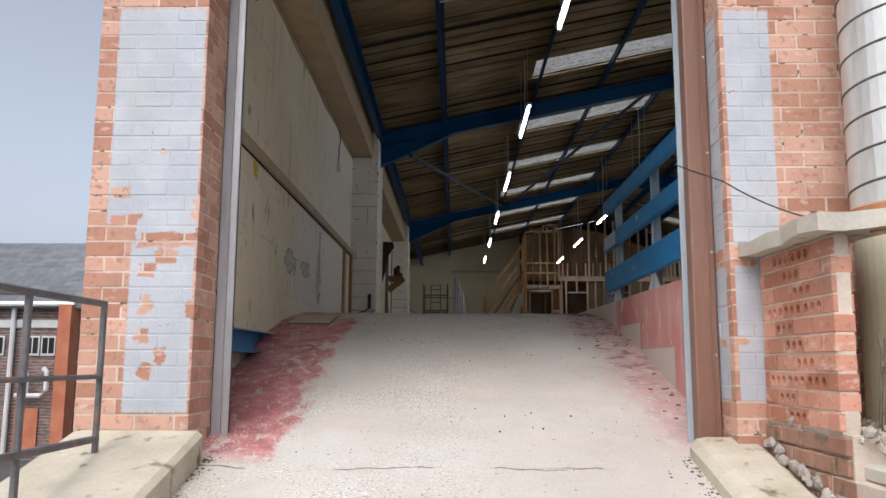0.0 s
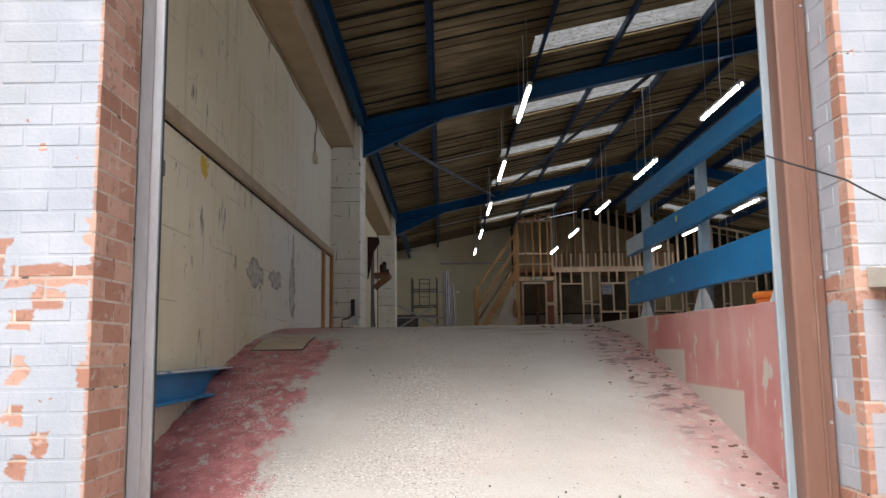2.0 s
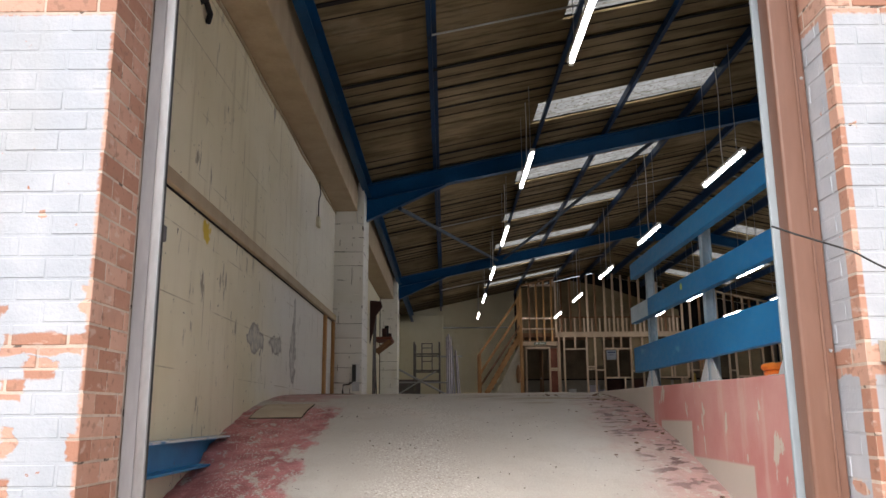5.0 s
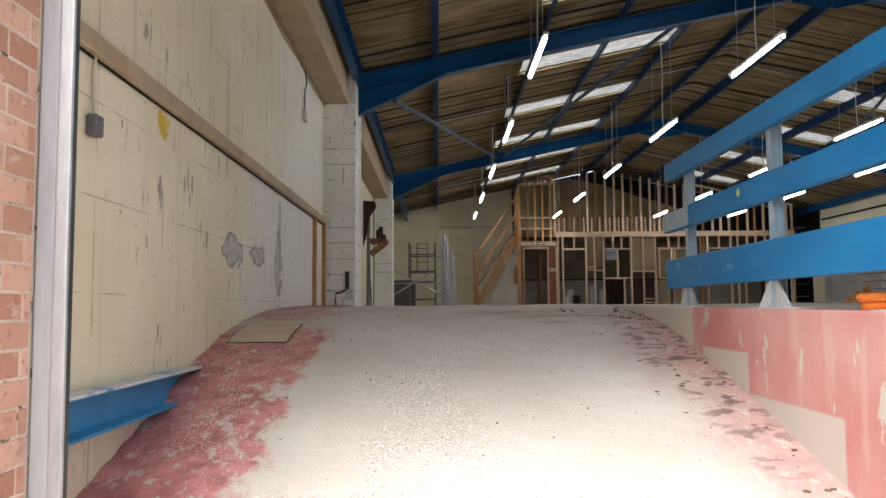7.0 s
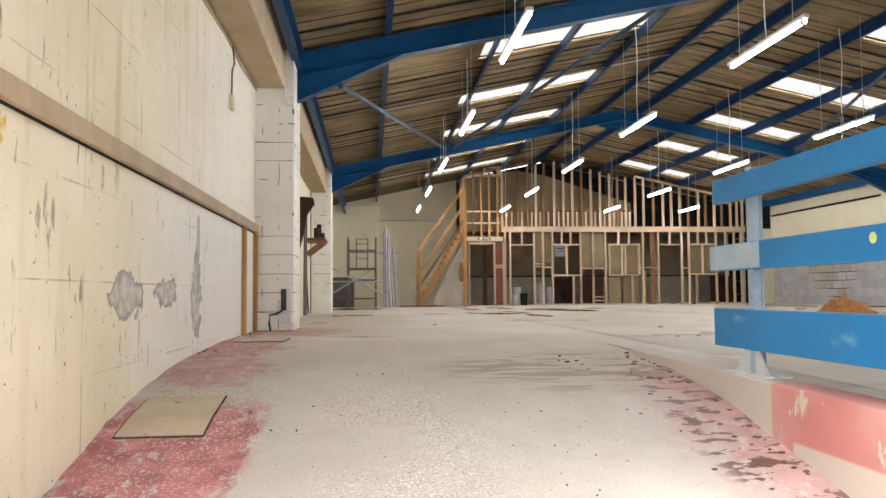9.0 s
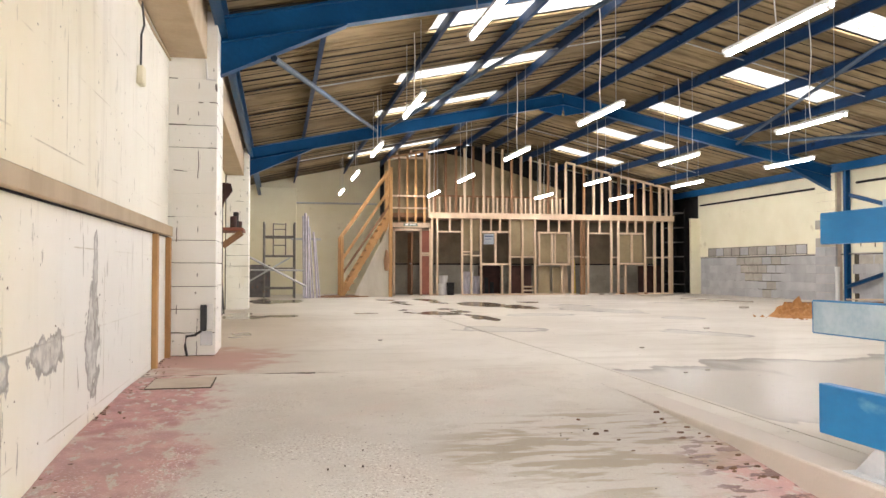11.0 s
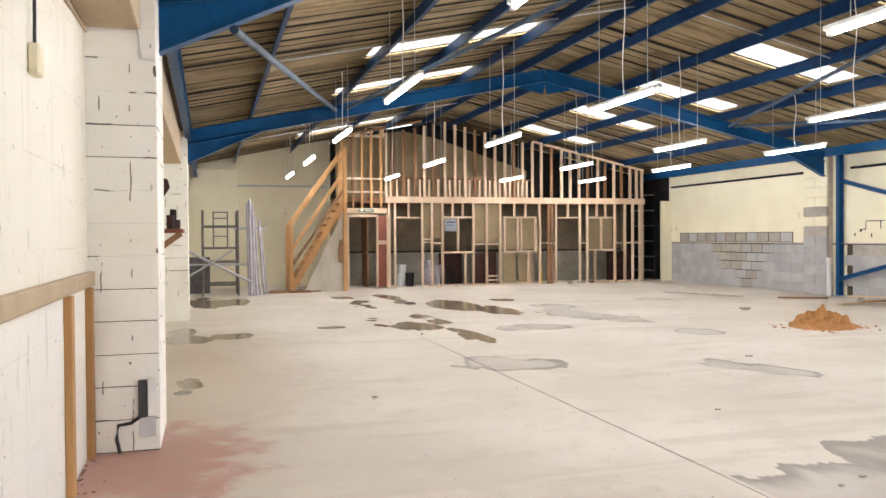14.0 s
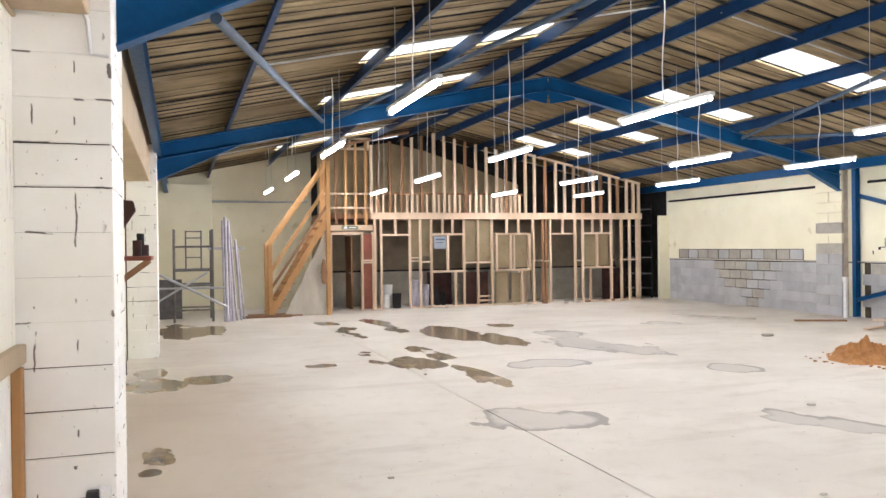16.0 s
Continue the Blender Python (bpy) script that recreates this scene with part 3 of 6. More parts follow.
def i_outline(w, h, t=0.016):
    a, b, s = w / 2, h / 2, t / 2
    return [(-a, -b), (a, -b), (a, -b + t), (s, -b + t), (s, b - t), (a, b - t), (a, b), (-a, b), (-a, b - t), (-s, b - t), (-s, -b + t), (-a, -b + t)]


def c_outline(w, h, t=0.01):
    return [(0, 0), (w, 0), (w, t), (t, t), (t, h - t), (w, h - t), (w, h), (0, h)]


def rod(p, q, r, sides=10, bm=None):
    bm = bm or bmesh.new()
    m, length = along(p, q, (0, 0, 1) if abs((Vector(q) - Vector(p)).normalized().z) < 0.95 else (1, 0, 0))
    rings = [[bm.verts.new(m @ Vector((r * math.cos(k), s, r * math.sin(k)))) for k in [2 * math.pi * i / sides for i in range(sides)]] for s in (0, length)]
    for i in range(sides):
        bm.faces.new((rings[0][i], rings[0][(i + 1) % sides], rings[1][(i + 1) % sides], rings[1][i]))
    bm.faces.new(rings[0][::-1])
    bm.faces.new(rings[1])
    bmesh.ops.recalc_face_normals(bm, faces=bm.faces[:])
    return bm


def tube_path(points, r, sides=8):
    """A bent tube through the points."""
    bm = bmesh.new()
    pts = [Vector(p) for p in points]
    rings = []
    for i, p in enumerate(pts):
        d = (pts[min(i + 1, len(pts) - 1)] - pts[max(i - 1, 0)]).normalized()
        a = d.cross(Vector((0, 0, 1)) if abs(d.z) < 0.9 else Vector((1, 0, 0))).normalized()
        b = d.cross(a)
        rings.append([bm.verts.new(p + r * (math.cos(k) * a + math.sin(k) * b)) for k in [2 * math.pi * j / sides for j in range(sides)]])
    for u, v in zip(rings, rings[1:]):
        for j in range(sides):
            bm.faces.new((u[j], u[(j + 1) % sides], v[(j + 1) % sides], v[j]))
    bm.faces.new(rings[0][::-1])
    bm.faces.new(rings[-1])
    bmesh.ops.recalc_face_normals(bm, faces=bm.faces[:])
    return bm


def turned(profile, sides=20, at=(0, 0, 0)):
    """A solid of revolution about z from (radius, z) pairs."""
    bm = bmesh.new()
    rings = [[bm.verts.new((at[0] + r * math.cos(k), at[1] + r * math.sin(k), at[2] + z)) for k in [2 * math.pi * j / sides for j in range(sides)]] for r, z in profile]
    for u, v in zip(rings, rings[1:]):
        for j in range(sides):
            bm.faces.new((u[j], u[(j + 1) % sides], v[(j + 1) % sides], v[j]))
    bm.faces.new(rings[0][::-1])
    bm.faces.new(rings[-1])
    bmesh.ops.recalc_face_normals(bm, faces=bm.faces[:])
    return bm


def data_of(name, bm, material):
    d = bpy.data.meshes.new(name)
    bm.to_mesh(d)
    bm.free()
    d.materials.append(material)
    return d


def solid(name, bm, material):
    """A top-level mesh."""
    return new(name, data_of(name, bm, material))


def thing(name, base, label, category, group="", kind=""):
    """An Empty at the base of a thing that has parts."""
    ob = new(name)
    ob.location = base
    ob.empty_display_size = 0.1
    return tagged(ob, label, category, group, kind)


def part(name, bm, material, parent, label=""):
    """A mesh, built in world places, under a thing or a part."""
    ob = solid(name, bm, material)
    ob.parent = parent
    if parent.type == "EMPTY":
        ob.matrix_parent_inverse = Matrix.Translation(parent.location).inverted()
    return tagged(ob, label) if label else ob


def piece(name, data, parent, m):
    """One of many alike pieces on shared mesh data."""
    ob = new(name, data)
    ob.parent = parent
    if parent.type == "EMPTY":
        ob.matrix_parent_inverse = Matrix.Translation(parent.location).inverted()
    ob.matrix_basis = m
    return ob


def structure(name, bm, material, label="", category=""):
    return tagged(solid(name, bm, material), label, category, kind="structure")


def boxes(*list_of):
    bm = bmesh.new()
    for b in list_of:
        box(bm, *b)
    return bm


# ---- more materials ----
def beam_paint():
    """Bright blue paint, with pale plaster dust and scrapes on the upper flange."""
    k = Mat("bright_blue_beam_paint")
    wide, small = k.noise(3, 5), k.noise(30, 3)
    c = k.mix(k.span(wide, 0.3, 0.7), (0.02, 0.2, 0.42), (0.04, 0.27, 0.52))
    c = k.mix(k.span(k.noise(9, 5, shift=3), 0.66, 0.7), c, (0.12, 0.07, 0.045))
    dust = k.calc("MULTIPLY", k.span(k.axis(2), -0.4, -0.396), k.span(k.noise(6, 5, shift=2), 0.3, 0.5))
    return k.done(k.mix(k.calc("MULTIPLY", dust, 0.85), c, (0.66, 0.66, 0.63)), k.span(dust, 0, 1, 0.45, 0.85), small, 0.12, 0.004)


BLUE_BEAM = beam_paint()
GUSSET_PAINT = plain("worn_white_gusset_paint", (0.55, 0.57, 0.59), (0.68, 0.69, 0.7), 0.65, 6, 40, dirt=(0.3, 0.36, 0.42), dirt_at=0.64)
COVER = plain("tan_ply_cover", (0.46, 0.37, 0.26), (0.57, 0.48, 0.36), 0.75, 4, 40, dirt=(0.26, 0.19, 0.12))
COVER_PALE = plain("pale_concrete_cover", (0.44, 0.36, 0.28), (0.54, 0.46, 0.37), 0.85, 4, 40, dirt=(0.32, 0.22, 0.16))
EXIT_GREEN = plain("exit_sign_green", (0.16, 0.22, 0.17), (0.2, 0.27, 0.21), 0.5, 5, 40)
NOTICE = plain("notice_paper", (0.26, 0.29, 0.32), (0.33, 0.36, 0.4), 0.7, 5, 40)
NOTICE_INK = plain("notice_print", (0.06, 0.09, 0.16), (0.09, 0.12, 0.2), 0.7, 5, 40)
YELLOW = plain("yellow_board", (0.6, 0.42, 0.08), (0.7, 0.52, 0.14), 0.7, 5, 40)
LITTER = plain("dead_leaves", (0.09, 0.048, 0.026), (0.18, 0.1, 0.055), 0.8, 12, 60)
GRIT = plain("dark_grit", (0.06, 0.05, 0.04), (0.14, 0.11, 0.09), 0.95, 12, 60)
KERB = plain("mossy_concrete", (0.42, 0.37, 0.28), (0.58, 0.53, 0.42), 0.95, 3, 50, bump=0.45, dirt=(0.16, 0.13, 0.07), dirt_at=0.59)
DUCT = plain("spiral_duct_zinc", (0.62, 0.62, 0.59), (0.78, 0.77, 0.74), 0.35, 2, 40, (1, 1, 0.3), 0.05, 0.5)
SLEEVE = plain("cream_duct_paint", (0.55, 0.5, 0.36), (0.65, 0.6, 0.46), 0.6, 3, 40, dirt=(0.4, 0.35, 0.26))
DARK_SEAM = plain("duct_seam", (0.14, 0.13, 0.12), (0.24, 0.23, 0.21), 0.6, 8, 50, metal=0.5)
MOSS = plain("dark_moss", (0.05, 0.042, 0.02), (0.16, 0.13, 0.06), 1.0, 14, 70)
WEEDS = plain("dry_weed", (0.14, 0.11, 0.07), (0.3, 0.25, 0.17), 0.9, 10, 60)


def glowless_yellow():
    return plain("sticker_yellow", (0.55, 0.6, 0.15), (0.62, 0.66, 0.22), 0.5, 6, 40)
STRIP = plain("pale_blue_grey_strip", (0.24, 0.28, 0.31), (0.36, 0.4, 0.43), 0.45, 3, 40, (1, 1, 0.15), 0.1, dirt=(0.3, 0.2, 0.15), dirt_at=0.7)
# tan boarding, darkened in its colour for the dim rooms behind the studs
BACK_WALL = plain("shade_toned_boarding", (0.16, 0.128, 0.09), (0.27, 0.22, 0.155), 0.85, 1.5, 25, gloss=0.2)
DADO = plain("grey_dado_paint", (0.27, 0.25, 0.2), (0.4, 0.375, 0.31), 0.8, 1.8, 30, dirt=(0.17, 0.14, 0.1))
DARK_JOINT = plain("dark_open_joint", (0.04, 0.033, 0.024), (0.09, 0.075, 0.052), 0.95, 6, 60, gloss=0.2)
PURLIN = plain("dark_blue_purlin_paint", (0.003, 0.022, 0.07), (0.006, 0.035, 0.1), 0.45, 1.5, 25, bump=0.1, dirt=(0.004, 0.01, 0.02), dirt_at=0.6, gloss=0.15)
BRACE = plain("dull_steel_brace", (0.025, 0.05, 0.085), (0.06, 0.09, 0.13), 0.55, 3, 30, bump=0.1, gloss=0.25)
FAR_TRIM = plain("far_pale_trim", (0.5, 0.5, 0.5), (0.6, 0.6, 0.6), 0.7, 3, 30)


# ---- the plan ----
WEST, EAST, NORTH, FRONT, INNER = -1.78, 13.3, 31.4, 4.35, 4.84   # inner faces, outer face and inner face of the front wall
PIT_EAST, RAMP_TOP = 1.58, 11.72
EAVES, SLOPE, MIDDLE = 3.58, 0.214, 5.7
FRAMES = (13.6, 22.4)
COLUMNS = ((-6.0, -3.35), (-4.2, -3.35), (0.0, -2.3), (4.4, -1.18), (5.9, -0.77), (7.14, -0.43), (7.7, -0.31), (8.1, -0.215), (8.6, -0.14), (9.2, -0.075), (10.0, -0.03), (11.0, 0.0), (14.0, 0.0))


PLATES = ((-1.68, -1.26, 7.87, 8.48), (-1.64, -1.21, 11.05, 11.54))   # covers set in the ramp


def floor_drop(y):
    """The hall floor falls slightly towards the front wall."""
    return -0.07 * max(0.0, RAMP_TOP - y) / 6.9


def ramp_z(y):
    """The height of the ramp's surface."""
    for (a, p), (b, q) in zip(COLUMNS, COLUMNS[1:]):
        if y <= b:
            return p + (q - p) * max(0.0, (y - a) / (b - a))
    return 0.0


def roof_z(x):
    """The underside of the roof lining."""
    return EAVES + SLOPE * (7.1 - abs(x - MIDDLE))


# ---- large structure ----
bm = bmesh.new()
xs = [WEST - 0.02 + i * (PIT_EAST - WEST + 0.02) / 66 for i in range(67)]
ys = [-6.0 + i * 0.1 for i in range(90)] + [3.0 + i * 0.05 for i in range(120)] + [9.0 + i * 0.1 for i in range(28)] + [RAMP_TOP]
rows = []
for y in ys:
    row = []
    for x in xs:
        z = ramp_z(y) + 0.012 * noise.noise((x * 1.3, y * 1.3, 0)) + 0.005 * noise.noise((x * 7, y * 7, 3))
        if x < -0.95 and 4.6 < y < 8.4:
            z += 0.016 * min(1.0, (-0.95 - x) * 4) * noise.noise((x * 9, y * 9, 5))
        z -= 0.05 * max(0.0, (-1.45 - x) / 0.33) if 5.0 < y < 6.9 else 0.0
        if any(a - 0.06 < x < b + 0.06 and c - 0.12 < y < d + 0.12 for a, b, c, d in PLATES):
            z = ramp_z(y)
        row.append(bm.verts.new((x, y, z)))
    rows.append(row)
for a, b in zip(rows, rows[1:]):
    for i in range(len(xs) - 1):
        bm.faces.new((a[i], a[i + 1], b[i + 1], b[i]))
for f in bm.faces:
    f.smooth = True
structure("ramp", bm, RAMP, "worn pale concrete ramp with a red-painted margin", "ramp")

floor = structure("floor", boxes((WEST - 0.2, EAST + 0.2, RAMP_TOP + 0.001, NORTH + 0.2, -0.3, -0.02), (PIT_EAST + 0.02, EAST + 0.2, INNER, RAMP_TOP - 0.001, -0.3, -0.1)), DARK_JOINT,
                  "pale concrete hall floor with puddles and damp patches", "floor")
for x0, x1, y0, y1 in ((WEST, 1.94, RAMP_TOP + 0.05, 22.4), (-0.45, 1.945, RAMP_TOP + 0.002, RAMP_TOP + 0.05), (1.957, 7.6, RAMP_TOP, 22.4), (7.604, EAST, RAMP_TOP, 22.4), (1.957, 7.6, INNER, RAMP_TOP), (7.604, EAST, INNER, RAMP_TOP), (WEST, 1.945, 22.404, NORTH), (1.957, 7.6, 22.404, NORTH), (7.604, EAST, 22.404, NORTH), (PIT_EAST + 0.2, 1.945, INNER, RAMP_TOP), (PIT_EAST, PIT_EAST + 0.2, 10.3, RAMP_TOP)):
    bm = boxes((x0, x1, y0, y1, -0.02, 0.0))
    for v in bm.verts:
        v.co.z += floor_drop(v.co.y)
    part("floor_slab", bm, FLOOR, floor)

bm = boxes(*[(-1.63 + 0.1 * i, -1.531 + 0.1 * i, RAMP_TOP + 0.006 + 0.01 * (i % 3 == 1), RAMP_TOP + 0.047 - 0.012 * (i % 2), -0.03, -0.002) for i in range(12)])
part("crack_fill", bm, DARK_JOINT, floor, "dark ragged crack across the concrete")

# west wall: the long painted side of the entrance bay and the two bays behind it
structure("wall_west", boxes((WEST - 0.3, WEST, INNER, 13.2, -1.6, 3.6)), WALL_PAINT, "scuffed cream painted block wall with grey patches", "wall")
structure("wall_west_rear", boxes((WEST - 0.32, WEST - 0.02, 13.2, NORTH + 0.3, -0.3, 3.6)), CREAM, "cream painted block wall", "wall")
structure("wall_east", boxes((EAST, EAST + 0.3, 4.35, NORTH + 0.3, -0.3, 3.62)), CREAM, "cream painted wall over grey blockwork", "wall")


def gable(y0, y1, z0):
    """A gable wall under the two slopes."""
    bm = bmesh.new()
    low, high = WEST - 0.3, EAST + 0.3
    pts = [(low, z0), (high, z0), (high, 3.5), (MIDDLE, roof_z(MIDDLE) - 0.02), (low, 3.5)]
    a = [bm.verts.new((x, y0, z)) for x, z in pts]
    b = [bm.verts.new((x, y1, z)) for x, z in pts]
    for i in range(5):
        bm.faces.new((a[i], b[i], b[(i + 1) % 5], a[(i + 1) % 5]))
    bm.faces.new(a)
    bm.faces.new(b[::-1])
    bmesh.ops.recalc_face_normals(bm, faces=bm.faces[:])
    return bm


structure("wall_north", gable(NORTH, NORTH + 0.3, -0.3), CREAM, "cream painted rear gable wall", "wall")

# front wall: cores behind the facing bricks, a lintel and the rest of the gable
front_west = structure("wall_front_west", boxes((-2.087, -1.458, FRONT + 0.0022, INNER, -1.6, 3.2)), BED_LEFT, "orange brick pier with flaking white paint", "wall")
front_east = structure("wall_front_east", boxes((1.532, 3.4, FRONT + 0.0022, INNER, -2.4, 3.2)), BED_RIGHT, "orange brick wall with a painted white panel", "wall")
front_over = structure("wall_front_over", boxes((-1.455, 1.53, FRONT + 0.02, INNER, 2.3, 3.2)), MORTAR, "orange brickwork over the doorway", "wall")
structure("wall_front_rest", boxes((3.4, EAST + 0.3, FRONT + 0.01, INNER, -3.4, 3.6), (-2.085, 3.4, FRONT + 0.1, INNER, 3.2, 3.6)), CONCRETE, "rendered front wall", "wall")
bm = bmesh.new()
pts = [(WEST - 0.3, 3.6), (EAST + 0.3, 3.6), (MIDDLE, roof_z(MIDDLE) - 0.02)]
a, b = [[bm.verts.new((x, y, z)) for x, z in pts] for y in (FRONT + 0.05, INNER)]
for i in range(3):
    bm.faces.new((a[i], b[i], b[(i + 1) % 3], a[(i + 1) % 3]))
bm.faces.new(a), bm.faces.new(b[::-1])
bmesh.ops.recalc_face_normals(bm, faces=bm.faces[:])
structure("wall_front_gable", bm, CONCRETE, "front gable wall", "wall")
structure("lintel", chamfered(-1.455, 1.53, FRONT - 0.015, INNER - 0.02, 2.02, 2.3, 0.012, 2), CONCRETE, "stained concrete lintel over the doorway", "lintel")

# side wall of the pit, below the floor's edge
bm = boxes((PIT_EAST, PIT_EAST + 0.2, INNER, 10.3, -1.5, 0.003))
for v in bm.verts:
    v.co.z += floor_drop(v.co.y) if v.co.z > -1 else 0.0
bevel(bm, 0.01, 2)
structure("wall_pit", bm, PIT_PAINT, "retaining wall with flaking red paint beside the ramp", "wall")

# roof: lining boards with open joints, in two slopes, with gaps at the rooflights
LIGHT_ROWS = (8.75, 12.05, 15.3, 18.5, 21.7, 24.95, 28.2)
LIGHT_WEST, LIGHT_EAST = (1.3, 4.0), (7.75, 10.0)
bm = bmesh.new()


def slope_board(bm, x0, x1, y0, y1, up=0.0, thick=0.03):
    v = [bm.verts.new((x, y, roof_z(x) + up + t)) for x in (x0, x1) for y in (y0, y1) for t in (0, thick)]
    for f in ((0, 1, 3, 2), (4, 6, 7, 5), (0, 4, 5, 1), (2, 3, 7, 6), (0, 2, 6, 4), (1, 5, 7, 3)):
        bm.faces.new([v[i] for i in f])


edges = sorted([4.3 + 0.645 * i for i in range(43)] + [e for r in LIGHT_ROWS for e in (r, r + 0.78)])
for y0, y1 in zip(edges, edges[1:]):
    lit = any(r - 0.01 < (y0 + y1) / 2 < r + 0.79 for r in LIGHT_ROWS)
    gap = 0.044 if y1 - y0 > 0.1 else 0.0
    wave = random.uniform(0, 0.012)
    for x0, x1, hole in ((WEST - 0.4, MIDDLE, LIGHT_WEST), (MIDDLE, EAST + 0.4, LIGHT_EAST)):
        for a, b in (((x0, hole[0]), (hole[1], x1)) if lit else ((x0, x1),)):
            slope_board(bm, a, b, y0 + gap, y1, wave)
structure("ceiling", bm, LINING, "stained tan roof lining boards under a pitched roof", "ceiling")
# dark joint bars under the seams of the boards, every third one heavier
bm = bmesh.new()
for i in range(42):
    y = 4.3 + 0.645 * i + 0.022
    if any(r - 0.05 < y < r + 0.83 for r in LIGHT_ROWS):
        continue
    w = 0.022 if i % 3 else 0.034
    slope_board(bm, WEST - 0.3, MIDDLE, y - w, y + w, -0.014 - 0.01 * (i % 3 == 0), 0.012)
    slope_board(bm, MIDDLE, EAST + 0.3, y - w, y + w, -0.014 - 0.01 * (i % 3 == 0), 0.012)
for i in range(42):
    y = 4.3 + 0.645 * i + 0.33
    if not any(r - 0.05 < y < r + 0.83 for r in LIGHT_ROWS):
        slope_board(bm, WEST - 0.3, MIDDLE, y - 0.006, y + 0.006, -0.008, 0.007)
        slope_board(bm, MIDDLE, EAST + 0.3, y - 0.006, y + 0.006, -0.008, 0.007)
structure("ceiling_joints", bm, DARK, "dark joint bars under the roof lining boards", "ceiling")
bm = bmesh.new()
last = 4.2
for r in LIGHT_ROWS + (NORTH + 0.4,):
    for x0, x1 in ((WEST - 0.5, MIDDLE), (MIDDLE, EAST + 0.5)):
        slope_board(bm, x0, x1, last, r - 0.02, 0.06, 0.03)
    last = r + 0.8
for r in LIGHT_ROWS:
    for x0, x1 in ((WEST - 0.5, LIGHT_WEST[0] - 0.02), (LIGHT_WEST[1] + 0.02, MIDDLE), (MIDDLE, LIGHT_EAST[0] - 0.02), (LIGHT_EAST[1] + 0.02, EAST + 0.5)):
        slope_board(bm, x0, x1, r - 0.02, r + 0.8, 0.06, 0.03)
# near black so that the open joints below look shaded
structure("roof", bm, DARK, "sheet roof, blackened for the shade in the lining joints", "roof")
for r in LIGHT_ROWS:
    for x0, x1 in (LIGHT_WEST, LIGHT_EAST):
        bm = bmesh.new()
        n = 24
        for i in range(n):
            y0, y1 = r + 0.78 * i / n, r + 0.78 * (i + 1) / n
            u = [0.045 + 0.012 * (k % 2) for k in (i, i + 1)]
            bm.faces.new([bm.verts.new((x, y, roof_z(x) + w)) for x, y, w in ((x0, y0, u[0]), (x1, y0, u[0]), (x1, y1, u[1]), (x0, y1, u[1]))])
        bmesh.ops.remove_doubles(bm, verts=bm.verts[:], dist=0.0005)
        structure("rooflight", bm, ROOFLIGHT, "ribbed translucent rooflight panel in the roof", "skylight")

# ground outside
structure("ground", boxes((-400, 400, -400, 400, -3.6, -3.36)), CAST, "dark yard surface", "ground")

# ---- steel frame ----
for y in FRAMES:
    f = thing("portal_frame", (EAST - 0.25, y, 0), "blue painted steel portal frame with haunched rafters", "steel frame", "portal frames")
    for s, name in ((-1, "rafter"), (1, "rafter")):
        foot = (MIDDLE + s * 7.06, y, EAVES - 0.31)
        top = (MIDDLE, y, roof_z(MIDDLE) - 0.33)
        part(name, section(foot, top, i_outline(0.14, 0.26)), BLUE, f)
        # haunch: a tapered web with a bottom flange under the rafter's foot
        bm = bmesh.new()
        x0, x1 = MIDDLE + s * 7.06, MIDDLE + s * 5.75
        zt0, zt1 = EAVES - 0.4, EAVES - 0.4 + SLOPE * 1.31
        pts = [(x0, zt0), (x1, zt1), (x1, zt1 - 0.05), (x0, 2.8)]
        for t0, t1 in ((-0.008, 0.008),):
            va, vb = [[bm.verts.new((x, y + t, z)) for x, z in pts] for t in (t0, t1)]
            for i in range(4):
                bm.faces.new((va[i], vb[i], vb[(i + 1) % 4], va[(i + 1) % 4]))
            bm.faces.new(va), bm.faces.new(vb[::-1])
        bmesh.ops.recalc_face_normals(bm, faces=bm.faces[:])
        bar((x0, y, 2.8), (x1, y, zt1 - 0.05), 0.14, 0.016, bm)
        part("haunch", bm, BLUE, f)
        part("apex_plate", bar((MIDDLE + s * 0.02, y, roof_z(MIDDLE) - 0.6), (MIDDLE + s * 0.55, y, roof_z(MIDDLE) - 0.5), 0.02, 0.24), BLUE, f)
    part("column", section((EAST - 0.09, y, 0), (EAST - 0.09, y, 3.4), i_outline(0.1, 0.13, 0.012), None, (1, 0, 0)), BLUE, f)
    part("base_plate", chamfered(EAST - 0.22, EAST - 0.004, y - 0.12, y + 0.12, 0, 0.015, 0.003), STEEL, f)

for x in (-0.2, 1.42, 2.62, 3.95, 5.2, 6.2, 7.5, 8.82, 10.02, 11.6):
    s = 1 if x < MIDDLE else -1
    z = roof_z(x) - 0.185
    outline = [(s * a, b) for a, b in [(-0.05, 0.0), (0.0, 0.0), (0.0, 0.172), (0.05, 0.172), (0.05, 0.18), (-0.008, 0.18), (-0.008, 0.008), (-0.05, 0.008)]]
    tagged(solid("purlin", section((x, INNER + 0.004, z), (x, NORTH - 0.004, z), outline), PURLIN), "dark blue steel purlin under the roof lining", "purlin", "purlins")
tagged(solid("eaves_beam", section((-1.36, INNER + 0.004, 3.2), (-1.36, NORTH - 0.004, 3.2), c_outline(0.1, 0.28)), BLUE), "blue steel eaves beam along the wall", "beam", "eaves beams")
tagged(solid("eaves_beam", section((12.95, INNER + 0.004, 3.28), (12.95, NORTH - 0.004, 3.28), c_outline(0.09, 0.2)), BLUE), "blue steel eaves beam along the wall", "beam", "eaves beams")
